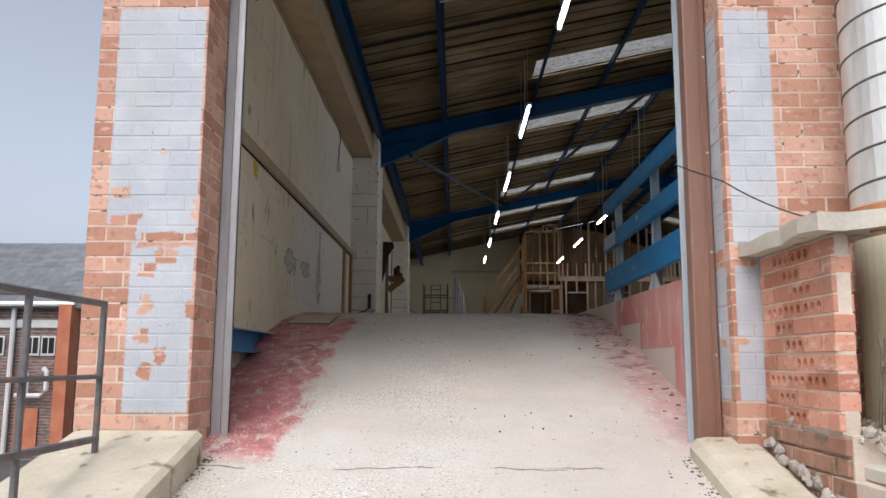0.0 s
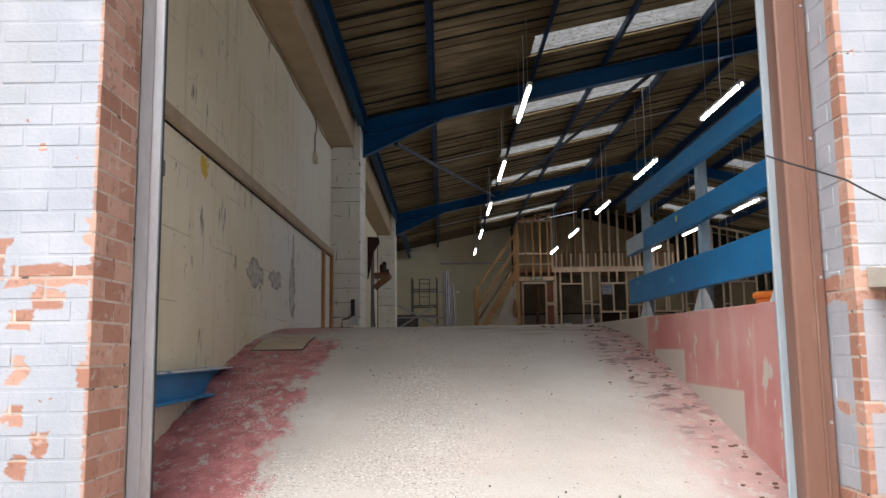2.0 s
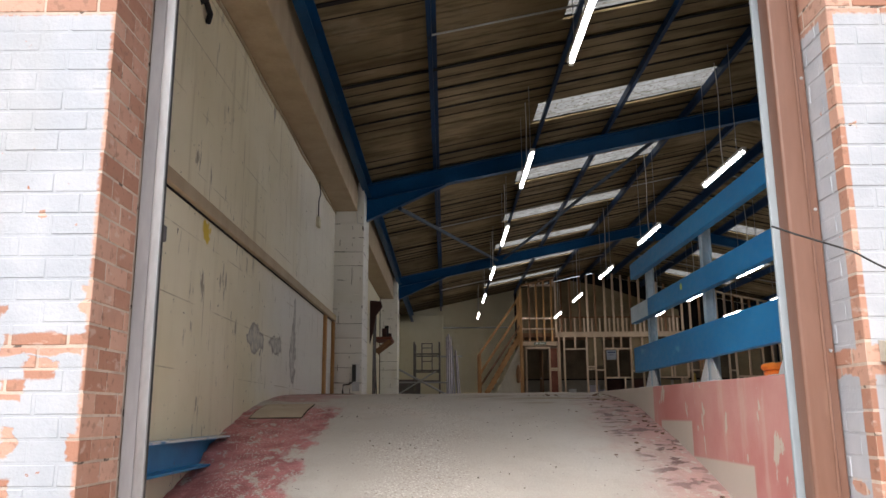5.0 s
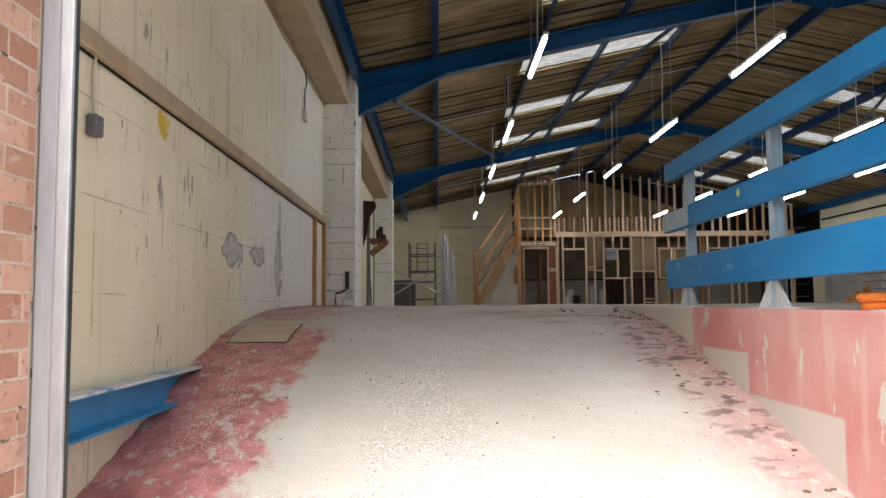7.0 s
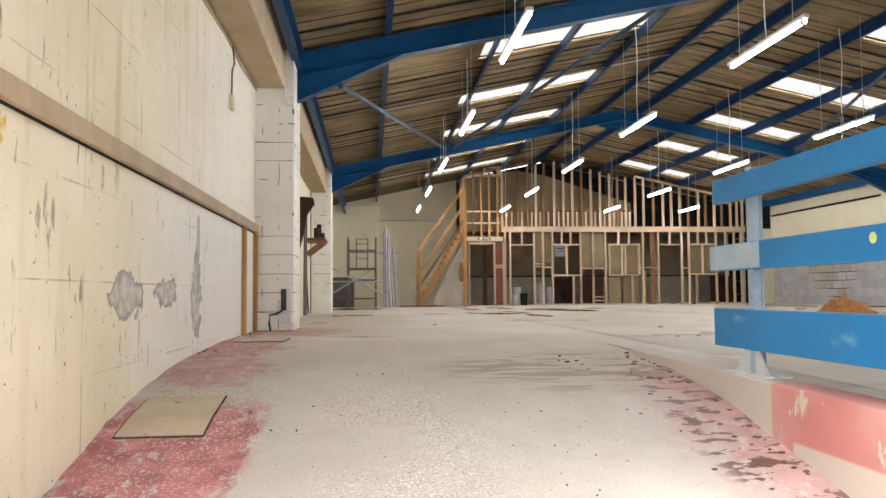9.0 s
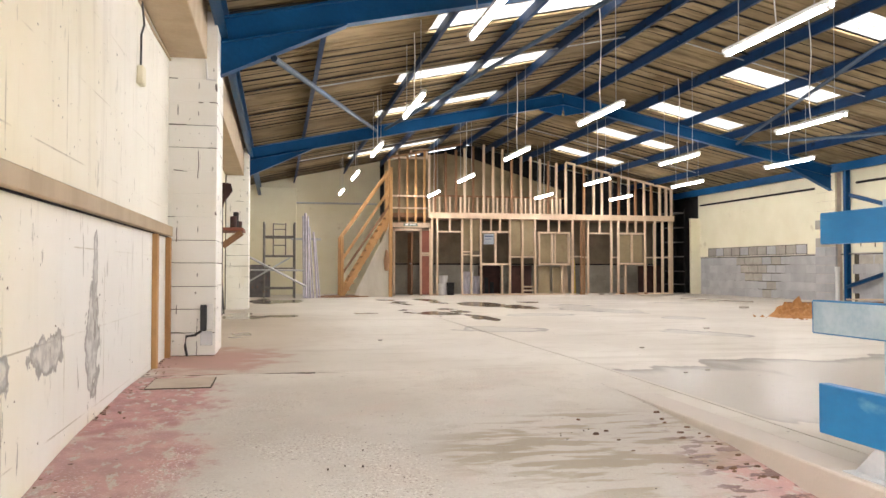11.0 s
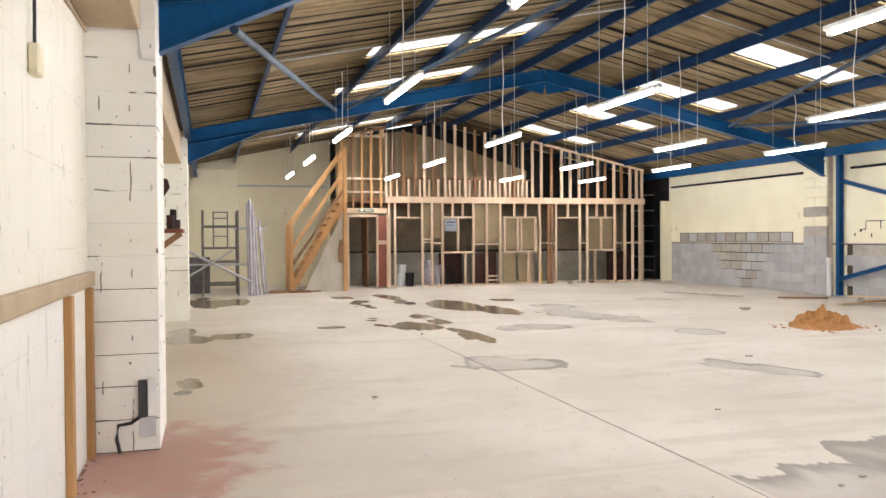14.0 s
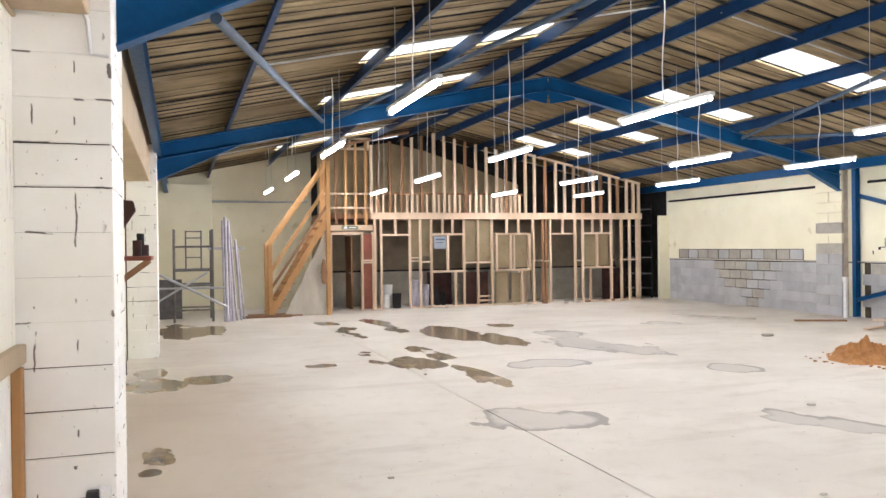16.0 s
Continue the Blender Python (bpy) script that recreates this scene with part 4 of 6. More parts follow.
for p, q in (((-0.8, 13.6, 3.02), (1.35, 22.32, 3.86)), ((1.55, 22.3, 3.9), (3.6, 13.7, 4.33)), ((10.1, 22.3, 3.86), (7.7, 13.7, 4.36)), ((12.2, 13.7, 3.1), (10.25, 22.3, 3.86))):
    tagged(solid("roof_brace", rod(p, q, 0.035, 12), BRACE), "steel tube roof brace between the portal frames", "brace", "roof braces")
for y in (9.1, 18.0, 26.8):
    for x0, x1 in ((-0.2, 5.2), (6.2, 11.6)):
        tagged(solid("sag_rod", rod((x0, y, roof_z(x0) - 0.09), (x1, y, roof_z(x1) - 0.09), 0.012, 8), STEEL), "thin steel sag rod between the purlins", "rod", "sag rods")


# ---- lamps ----
for x in (1.08, 3.83, 7.3, 9.85):
    lamp = None
    for y in (11.05, 15.15, 19.2, 23.4, 27.5):
        if lamp:
            copy_thing(lamp, Matrix.Translation((x, y + 0.83, 3.1)))
            continue
        lamp = thing("fluorescent_lamp", (x, y + 0.83, 3.1), "lit white fluorescent batten hung on wires from the roof", "lamp", "hanging fluorescent lamps")
        part("housing", chamfered(x - 0.034, x + 0.034, y, y + 1.66, 3.097, 3.14, 0.007), WHITE_PLASTIC, lamp)
        part("tube", rod((x, y + 0.03, 3.075), (x, y + 1.63, 3.075), 0.022, 12), TUBE, lamp, "glowing white tube")
        for d in (0.06, 1.6):
            part("end_cap", chamfered(x - 0.024, x + 0.024, y + d - 0.03, y + d + 0.03, 3.05, 3.0965, 0.005), WHITE_PLASTIC, lamp)
        for d in (0.25, 1.4):
            part("wire", rod((x, y + d, 3.13), (x, y + d, roof_z(x)), 0.004, 6), STEEL, lamp)
        top = roof_z(x)
        part("cable", tube_path([(x + 0.01, y + 0.8 + 0.03 * math.sin(k * 0.9), 3.16 + (top - 3.16) * k / 8) for k in range(9)], 0.007, 6), WHITE_PLASTIC, lamp)

copy_thing(bpy.data.objects["fluorescent_lamp"], Matrix.Translation((1.16, 7.6, 3.1)))

# ---- guard rail at the pit ----
rail = thing("guard_rail", (1.68, 7.3, -0.05), "blue painted three-board steel guard rail at the pit edge", "guard rail")
for z0, z1, end in ((0.945, 1.085, 8.4), (0.545, 0.695, 8.46), (0.105, 0.325, 8.42)):
    h = z1 - z0
    board = part("rail_board", section((1.62, INNER + 0.02, z0), (1.62, end, z0), [(0, 0.004), (0.004, 0), (0.05, 0), (0.05, 0.01), (0.01, 0.01), (0.01, h - 0.01), (0.05, h - 0.01), (0.05, h), (0.004, h), (0, h - 0.004)]), RAIL_BLUE, rail)
    if z0 == 0.545:
        part("bare_end", chamfered(1.6165, 1.6195, 7.85, end - 0.01, z0 + 0.006, z1 - 0.006, 0.001), PALE_BLUE, board, "pale scraped end of the board")
        part("sticker", turned([(0.0005, 0), (0.024, 0), (0.024, 0.002), (0.0005, 0.002)], 16), glowless_yellow(), board, "round yellow-green sticker").matrix_basis = pose(1.618, 6.9, 0.64, 0, -90, 0)
for y in (5.3, 6.58, 8.06):
    z = floor_drop(y)
    post = part("post", section((1.705, y, z + 0.01), (1.705, y, 1.12), i_outline(0.06, 0.065, 0.008), None, (1, 0, 0)), PALE_BLUE, rail, "pale blue steel post")
    for s in (-1, 1):
        bm = bmesh.new()
        pts = [(y + s * 0.035, z + 0.01), (y + s * 0.2, z + 0.01), (y + s * 0.035, z + 0.175)]
        a, b = [[bm.verts.new((1.675 + t, q, w)) for q, w in pts] for t in (-0.006, 0.006)]
        for i in range(3):
            bm.faces.new((a[i], b[i], b[(i + 1) % 3], a[(i + 1) % 3]))
        bm.faces.new(a), bm.faces.new(b[::-1])
        bmesh.ops.recalc_face_normals(bm, faces=bm.faces[:])
        part("gusset", bm, GUSSET_PAINT, post, "worn whitish gusset plate")
    part("foot_plate", chamfered(1.62, 1.78, y - 0.22, y + 0.22, z + 0.001, z + 0.01, 0.002), GUSSET_PAINT, post)

# ---- doorway: shutter guides and header ----
guide = thing("door_frame", (-1.37, 4.75, -1.1), "steel shutter frame, grey on one jamb and red-brown on the other", "door frame", kind="structure")
part("guide_channel", chamfered(-1.452, -1.392, 4.735, 4.83, -1.14, 2.015, 0.006, 2), GREY_FRAME, guide)
part("edge_strip", chamfered(-1.391, -1.348, 4.73, 4.75, -1.13, 2.015, 0.004, 2), STEEL, guide, "bright galvanised edge strip")
part("rubber_seal", chamfered(-1.38, -1.352, 4.752, 4.785, -1.13, 2.015, 0.003), BLACK_PLASTIC, guide, "black rubber seal strip")
part("guide_channel", chamfered(1.386, 1.526, 4.575, 4.679, -1.1, 2.015, 0.012, 2), BROWN_FRAME, guide, "red-brown painted steel channel")
part("channel_lip", chamfered(1.474, 1.486, 4.564, 4.5745, -1.1, 2.015, 0.004), BROWN_FRAME, guide)
part("edge_strip", chamfered(1.358, 1.4, 4.68, 4.7, -1.11, 2.015, 0.006, 2), STRIP, guide, "pale blue-grey edge strip")
part("header", chamfered(-1.351, 1.425, 4.76, 4.83, 1.95, 2.015, 0.006), CONCRETE, guide, "scuffed cream header bar")
part("back_channel", chamfered(1.432, 1.526, 4.681, 4.83, -1.1, 2.015, 0.006), BROWN_FRAME, guide)
for k in range(5):
    part("bolt", turned([(0.001, 0), (0.008, 0), (0.006, 0.005), (0.001, 0.005)], 8), STEEL, guide).matrix_basis = pose(1.506, 4.575, -0.6 + 0.6 * k, 90, 0, 0)

# ---- west wall fittings ----
tagged(solid("wall_batten", chamfered(WEST, WEST + 0.05, INNER + 0.01, 13.16, 1.14, 1.235, 0.006), TRIM_WOOD), "stained timber batten along the painted wall", "batten", kind="structure")
# dark strip added as the batten's shadow line on the wall
structure("batten_shade_strip", boxes((WEST, WEST + 0.014, INNER + 0.01, 13.16, 1.13, 1.1385)), DARK, "dark strip put in for the shadow line under the wall batten", "gap")
for y in (12.28, 13.08):
    tagged(solid("wall_post", chamfered(WEST, WEST + 0.045, y - 0.045, y + 0.045, -0.03, 1.129, 0.005), STAIR_WOOD), "orange timber upright fixed to the wall", "timber post", "wall uprights")
beam = tagged(solid("box_beam", chamfered(WEST, -1.43, INNER + 0.01, 13.16, 2.86, 3.5, 0.008), TRIM_WOOD), "boxed cream timber casing at the top of the wall", "beam", "box beams", "structure")
tagged(solid("box_beam", chamfered(WEST - 0.02, -1.43, 14.01, 21.88, 2.75, 3.5, 0.008), TRIM_WOOD), "boxed cream timber casing at the top of the wall", "beam", "box beams", "structure")
tagged(solid("floor_beam", section((WEST + 0.012, INNER, -0.575), (WEST + 0.012, 7.22, -0.575), c_outline(0.11, 0.19, 0.014)), BLUE_BEAM), "bright blue steel beam along the wall above the ramp", "beam")
tagged(solid("cable_clip", tube_path([(WEST, 6.35, 2.6), (WEST + 0.03, 6.37, 2.62), (WEST + 0.04, 6.45, 2.56), (WEST + 0.01, 6.5, 2.52)], 0.022), DARK), "dark metal clip high on the painted wall", "clip")
jb = thing("switch_box", (WEST, 5.82, 0.76), "dark grey metal switch box with a pale cable on the wall", "switch box")
part("body", chamfered(WEST, WEST + 0.055, 5.775, 5.855, 0.76, 0.86, 0.008), DARK_RAIL, jb)
part("cable", tube_path([(WEST + 0.02, 5.82, 0.86), (WEST + 0.014, 5.83, 0.95), (WEST + 0.014, 5.82, 1.05), (WEST + 0.02, 5.825, 1.14)], 0.008), SLEEVE, jb, "pale cable")
cb = thing("junction_box", (WEST, 11.47, 2.2), "small cream junction box with a looped cable on the wall", "junction box")
part("body", chamfered(WEST, WEST + 0.05, 11.41, 11.53, 2.2, 2.34, 0.008), CREAM, cb)
part("cable", tube_path([(WEST + 0.02, 11.47, 2.34), (WEST + 0.025, 11.45, 2.45), (WEST + 0.02, 11.48, 2.58), (WEST + 0.03, 11.55, 2.68), (WEST + 0.02, 11.5, 2.84)], 0.008), BLACK_PLASTIC, cb)
tagged(solid("wire", tube_path([(WEST + 0.01, 5.2 + 0.5 * i, 2.82 + 0.02 * math.sin(i * 1.7)) for i in range(17)], 0.011, 8), TRIM_WOOD), "thin pale conduit along the top of the wall", "cable")


def plate_on_ramp(x0, x1, y0, y1, material, label):
    """A cover set flush in a dark rebate that follows the slope."""
    t = thing("cover_plate", ((x0 + x1) / 2, (y0 + y1) / 2, ramp_z((y0 + y1) / 2)), label, "cover plate", "cover plates")
    for name, grow, top, m in (("rebate", 0.008, 0.007, DARK_JOINT), ("panel", 0.0, 0.01, material)):
        bm = bmesh.new()
        n = 6
        a = []
        for i in range(n + 1):
            y = y0 - grow + (y1 - y0 + 2 * grow) * i / n
            a.append([bm.verts.new((x, y, ramp_z(y) + h)) for x, h in ((x0 - grow, -0.012), (x0 - grow, top), (x1 + grow, top), (x1 + grow, -0.012))])
        for u, v in zip(a, a[1:]):
            for j in range(4):
                bm.faces.new((u[j], u[(j + 1) % 4], v[(j + 1) % 4], v[j]))
        bm.faces.new(a[0]), bm.faces.new(a[-1][::-1])
        bmesh.ops.recalc_face_normals(bm, faces=bm.faces[:])
        part(name, bm, m, t)


plate_on_ramp(*PLATES[0], COVER, "tan wooden cover plate set in the ramp")
plate_on_ramp(*PLATES[1], COVER_PALE, "small pale cover plate set in the concrete by the wall")

# pillar socket
so = thing("socket_box", (-1.38, 13.17, 0.28), "grey and black socket box with a loose cable on the pillar", "socket box")
part("body", chamfered(-1.47, -1.412, 13.11, 13.17, 0.24, 0.49, 0.006), BLACK_PLASTIC, so)
part("cover", chamfered(-1.41, -1.352, 13.12, 13.168, 0.25, 0.5, 0.005), WHITE_PLASTIC, so, "pale cover")
part("backplate", chamfered(-1.47, -1.36, 13.155, 13.168, 0.1, 0.235, 0.002), STEEL, so, "dull zinc plate under the box")
part("cable", tube_path([(-1.46, 13.15, 0.24), (-1.52, 13.15, 0.2), (-1.6, 13.15, 0.19), (-1.61, 13.15, 0.1), (-1.59, 13.15, 0.0)], 0.012), BLACK_PLASTIC, so)

tagged(solid("pillar_cable", tube_path([(-1.855, 13.155, 2.979), (-1.802, 13.155, 2.901), (-1.748, 13.155, 2.87), (-1.461, 13.155, 2.875), (-1.439, 13.155, 2.833), (-1.425, 13.155, 2.665), (-1.339, 13.155, 2.659)], 0.011), WHITE_PLASTIC), "white cable clipped across the top of the pillar", "cable")

# second bay: bracket shelf, leaning bars
br = thing("wall_bracket", (WEST, 20.6, 1.3), "dark red-brown timber bracket shelf on the wall", "bracket")
part("shelf", chamfered(WEST - 0.02, -1.37, 20.3, 21.3, 1.54, 1.6, 0.006), PANEL_RED, br)
part("brace", bar((WEST, 20.5, 1.26), (-1.42, 20.5, 1.53), 0.06, 0.08), STUD_DARK, br)
part("brace", bar((WEST, 21.1, 1.26), (-1.42, 21.1, 1.53), 0.06, 0.08), STUD_DARK, br)
for k, (y, h, w) in enumerate(((20.5, 0.22, 0.12), (20.8, 0.32, 0.1), (21.1, 0.16, 0.14))):
    tagged(solid("shelf_tin", turned([(w * 0.5, 0), (w * 0.52, h * 0.95), (w * 0.45, h)], 14, (-1.56 + 0.03 * k, y, 1.6)), (PANEL_DARK, DARK, PANEL_DARK)[k]), "old dark tin standing on the wall shelf", "tin", "tins on the shelf")
bm = bmesh.new()
a, b = [[bm.verts.new((x, y, z)) for x, z in ((WEST, 2.3), (-1.53, 2.28), (-1.5, 2.16), (-1.64, 1.95), (-1.7, 1.6), (WEST, 1.3))] for y in (19.0, 19.09)]
for i in range(6):
    bm.faces.new((a[i], b[i], b[(i + 1) % 6], a[(i + 1) % 6]))
bm.faces.new(a), bm.faces.new(b[::-1])
bmesh.ops.recalc_face_normals(bm, faces=bm.faces[:])
bevel(bm, 0.01)
tagged(solid("corbel_bracket", bm, PANEL_DARK), "dark brown timber corbel bracket fixed to the wall", "bracket")
for y0, y1, h in ((19.1, 19.8, 2.3), (19.5, 20.2, 2.1)):
    tagged(solid("leaning_bar", rod((-1.7, y0, 0.02), (WEST + 0.03, y1, h), 0.02, 8), DARK_RAIL), "dark steel bar leaning on the wall", "bar", "leaning bars")
tagged(solid("wall_cable", tube_path([(WEST + 0.02, 20.3, 1.2), (WEST + 0.03, 20.28, 0.8), (WEST + 0.05, 20.25, 0.4), (WEST + 0.07, 20.2, 0.1), (WEST + 0.08, 20.15, 0.02)], 0.015), BLACK_PLASTIC), "black cable hanging down the wall", "cable")

# ---- scaffold tower and tubes in the far corner ----
SCAF = plain("weathered_scaffold_steel", (0.1, 0.092, 0.082), (0.2, 0.185, 0.165), 0.6, 5, 50, dirt=(0.2, 0.1, 0.06))
sc = thing("scaffold_tower", (-0.7, 28.1, 0), "grey steel scaffold tower frame with rungs and braces", "scaffold")
for x in (-1.12, -0.27):
    for y in (27.9, 28.9):
        part("standard", rod((x, y, 0.0), (x, y, 2.15), 0.03, 10), SCAF, sc)
for y in (27.9, 28.9):
    for z in (0.28, 0.85, 1.2, 1.75):
        part("rung", rod((-1.12, y, z), (-0.27, y, z), 0.024, 8), SCAF, sc)
for x in (-0.86, -0.52):
    part("ladder_stile", rod((x, 27.9, 1.2), (x, 27.9, 2.12), 0.018, 8), SCAF, sc)
for z in (1.5, 1.95, 2.1):
    part("ladder_rung", rod((-0.86, 27.9, z), (-0.52, 27.9, z), 0.014, 8), SCAF, sc)
part("brace", rod((-1.62, 27.6, 1.22), (0.05, 27.6, 0.34), 0.032, 10), STEEL, sc, "bright galvanised diagonal tube")
part("brace", rod((-1.62, 27.66, 0.42), (-0.4, 27.66, 1.15), 0.024, 10), STEEL, sc)
part("brace", rod((-1.62, 27.72, 0.8), (0.0, 27.72, 0.79), 0.026, 10), STEEL, sc)
for x0, y0, x1, y1, h, r in ((-0.02, 27.55, -0.02, 28.3, 2.36, 0.03), (0.04, 27.5, 0.04, 28.32, 2.44, 0.036), (0.1, 27.55, 0.12, 28.3, 2.36, 0.024), (0.17, 27.6, 0.1, 28.35, 2.22, 0.034),
                             (0.25, 27.65, 0.16, 28.35, 2.05, 0.026), (0.36, 27.75, 0.28, 28.4, 1.9, 0.03), (0.44, 27.9, 0.33, 28.42, 1.72, 0.02)):
    tagged(solid("leaning_tube", rod((x0, y0, 0.02), (x1, y1, h), r, 12), PVC), "pale grey plastic tube leaning in a bundle", "tube", "bundle of tubes")
tagged(solid("dark_board", bar((-1.4, 28.95, 0.0), (-1.4, 29.15, 0.95), 0.9, 0.03, None, (0, 1, 0)), DARK_RAIL), "dark grey board leaning behind the scaffold", "board")
tagged(solid("tube_stop", bar((-0.35, 28.46, 1.7), (0.5, 28.56, 1.7), 0.04, 0.06), STEEL), "steel bar behind the leaning tubes", "bar")
for k, (x0, x1, y, z) in enumerate(((0.5, 1.9, 28.6, 0.03), (0.6, 2.3, 28.9, 0.03), (0.4, 1.6, 28.35, 0.03))):
    tagged(solid("plank", chamfered(x0, x1, y - 0.09, y + 0.09, 0.0, 0.035 + 0.01 * k, 0.005), STUD_DARK), "dark old plank on the floor", "plank", "floor planks")
tagged(solid("wall_pipe", rod((-0.2, NORTH - 0.04, 3.0), (2.5, NORTH - 0.04, 3.0), 0.03, 10), STEEL), "thin grey pipe along the rear wall", "pipe")
tagged(solid("rear_pillar", chamfered(-1.8, -0.15, NORTH - 0.35, NORTH, 0, 3.45, 0.01), CREAM), "cream painted block pillar in the rear corner", "pillar", kind="structure")

# ---- staircase ----
st = thing("staircase", (1.1, 28.8, 0), "steep orange pine staircase with open rails", "staircase")
for y in (28.45, 29.36):
    part("stringer", bar((1.1, y, 0.04), (2.56, y, 2.46), 0.045, 0.15), STAIR_WOOD, st)
    part("newel", chamfered(1.06, 1.16, y - 0.05, y + 0.05, 0, 1.8, 0.006), STAIR_WOOD, st)
    part("newel", chamfered(2.5, 2.6, y - 0.05, y + 0.05, 0, 3.86, 0.006), STAIR_WOOD, st)
    part("handrail", bar((1.08, y, 1.74), (2.55, y, 3.8), 0.05, 0.075), STAIR_WOOD, st)
    if y < 29:
        part("mid_rail", bar((1.1, y, 1.08), (2.55, y, 3.26), 0.035, 0.085), STAIR_WOOD, st)
        part("low_rail", bar((1.1, y, 0.66), (2.55, y, 2.78), 0.03, 0.07), STUD_DARK, st)
for i in range(12):
    x, z = 1.16 + 1.36 * i / 12, 0.2 + 2.36 * i / 12
    part("tread", chamfered(x - 0.02, x + 0.2, 28.47, 29.34, z, z + 0.035, 0.004), STAIR_WOOD, st)
bm = bmesh.new()
a, b = [[bm.verts.new((x, y, z)) for x, z in ((1.45, 0.0), (2.5, 0.0), (2.5, 2.1))] for y in (28.55, 28.57)]
for i in range(3):
    bm.faces.new((a[i], b[i], b[(i + 1) % 3], a[(i + 1) % 3]))
bm.faces.new(a), bm.faces.new(b[::-1])
bmesh.ops.recalc_face_normals(bm, faces=bm.faces[:])
part("under_sheet", bm, SHEET_PALE, st, "pale translucent sheet hung under the stairs")
tagged(solid("bag", turned([(0.03, 0), (0.07, 0.05), (0.09, 0.3), (0.06, 0.5), (0.03, 0.62)], 12, (2.42, 28.36, 0.78)), STUD_DARK), "dark red bag hung on the stair newel", "bag")

# ---- timber stud partition ----
SW = 29.55
sw = thing("stud_partition", (7.5, SW, 0), "unfinished pine stud partition with window and door openings", "stud wall")


def stud(name, x0, x1, z0, z1, material=STUD, depth=0.09, y=SW):
    return part(name, boxes((x0, x1, y - depth / 2, y + depth / 2, z0, z1)), material, sw)


for x0, x1 in ((3.96, 4.22), (5.0, 9.24), (10.08, 12.28)):
    stud("sole_plate", x0, x1, 0.0, 0.045, depth=0.1)
for x in (2.72, 4.02, 4.19, 5.0, 5.3, 5.62, 6.58, 7.0, 7.43, 8.72, 9.02, 9.12, 9.26, 10.08, 10.33, 11.29, 11.64, 11.92, 12.18, 12.26):
    stud("stud", x - 0.028, x + 0.028, 0.045, 2.44, STUD_DARK if x in (2.72, 9.02, 9.12) else STUD)
stud("stud", 2.79, 2.85, 0.0, 2.1)
for x in (3.66, 3.96):
    stud("stud", x - 0.03, x + 0.03, 0.0, 2.1)
stud("plate", 3.9, 12.32, 2.44, 2.62, depth=0.16)
stud("door_header", 2.62, 3.95, 2.14, 2.28, depth=0.14)
stud("header", 2.8, 3.66, 2.03, 2.1)
for x0, x1 in ((3.69, 3.93),):
    part("infill_board", boxes((x0, x1, SW - 0.02, SW + 0.01, 0.03, 1.24)), PANEL_RED, sw, "red-brown infill board")
    part("infill_board", boxes((x0, x1, SW - 0.02, SW + 0.01, 1.36, 2.04)), PANEL_RED, sw, "red-brown infill board")
stud("noggin", 3.69, 3.93, 1.25, 1.29), stud("noggin", 3.69, 3.93, 1.31, 1.35)
for x0, x1 in ((4.22, 4.97), (9.29, 10.05)):
    stud("header", x0, x1, 1.99, 2.04)
    m = (x0 + x1) / 2
    stud("cripple", m - 0.025, m + 0.025, 2.04, 2.44)
# windows: frame, mullion, sill and cripples
for x0, x1, z0, mull in ((5.65, 6.55, 1.02, 1), (7.53, 8.62, 1.02, 2), (10.36, 11.26, 1.04, 1)):
    stud("window_head", x0, x1, 1.99, 2.05), stud("window_sill", x0, x1, z0 - 0.06, z0)
    if mull == 2:
        for x in (x0 + 0.03, x1 - 0.03):
            stud("window_side", x - 0.028, x + 0.028, z0, 1.99, depth=0.11)
        for q in (-0.04, 0.06):
            stud("mullion", 8.02 + q, 8.07 + q, z0, 1.99)
    else:
        m = (x0 + x1) / 2
        stud("mullion", m - 0.028, m + 0.028, z0, 1.99)
    for i in (1, 2):
        x = x0 + (x1 - x0) * i / 3
        stud("cripple", x - 0.025, x + 0.025, 2.05, 2.44)
    for i in (1, 2, 3):
        x = x0 + (x1 - x0) * i / 4
        if (i + int(x)) % 2:
            stud("cripple", x - 0.025, x + 0.025, 0.045, z0 - 0.06)
for x0, x1, z in ((5.03, 5.27, 1.27), (5.33, 5.6, 1.24), (6.61, 6.97, 1.2), (7.03, 7.4, 1.2), (8.65, 8.69, 1.2), (8.75, 8.99, 1.22), (9.05, 9.23, 1.2), (10.11, 10.3, 1.2), (11.32, 11.61, 1.2), (11.67, 11.89, 1.2), (11.95, 12.15, 1.2), (7.03, 7.4, 0.24), (7.03, 7.4, 0.12), (5.03, 5.27, 1.36)):
    stud("noggin", x0, x1, z, z + 0.045)
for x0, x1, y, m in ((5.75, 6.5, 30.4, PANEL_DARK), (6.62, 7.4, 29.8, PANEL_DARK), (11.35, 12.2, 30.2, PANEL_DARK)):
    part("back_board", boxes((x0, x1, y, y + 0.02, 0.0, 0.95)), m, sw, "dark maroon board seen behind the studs")
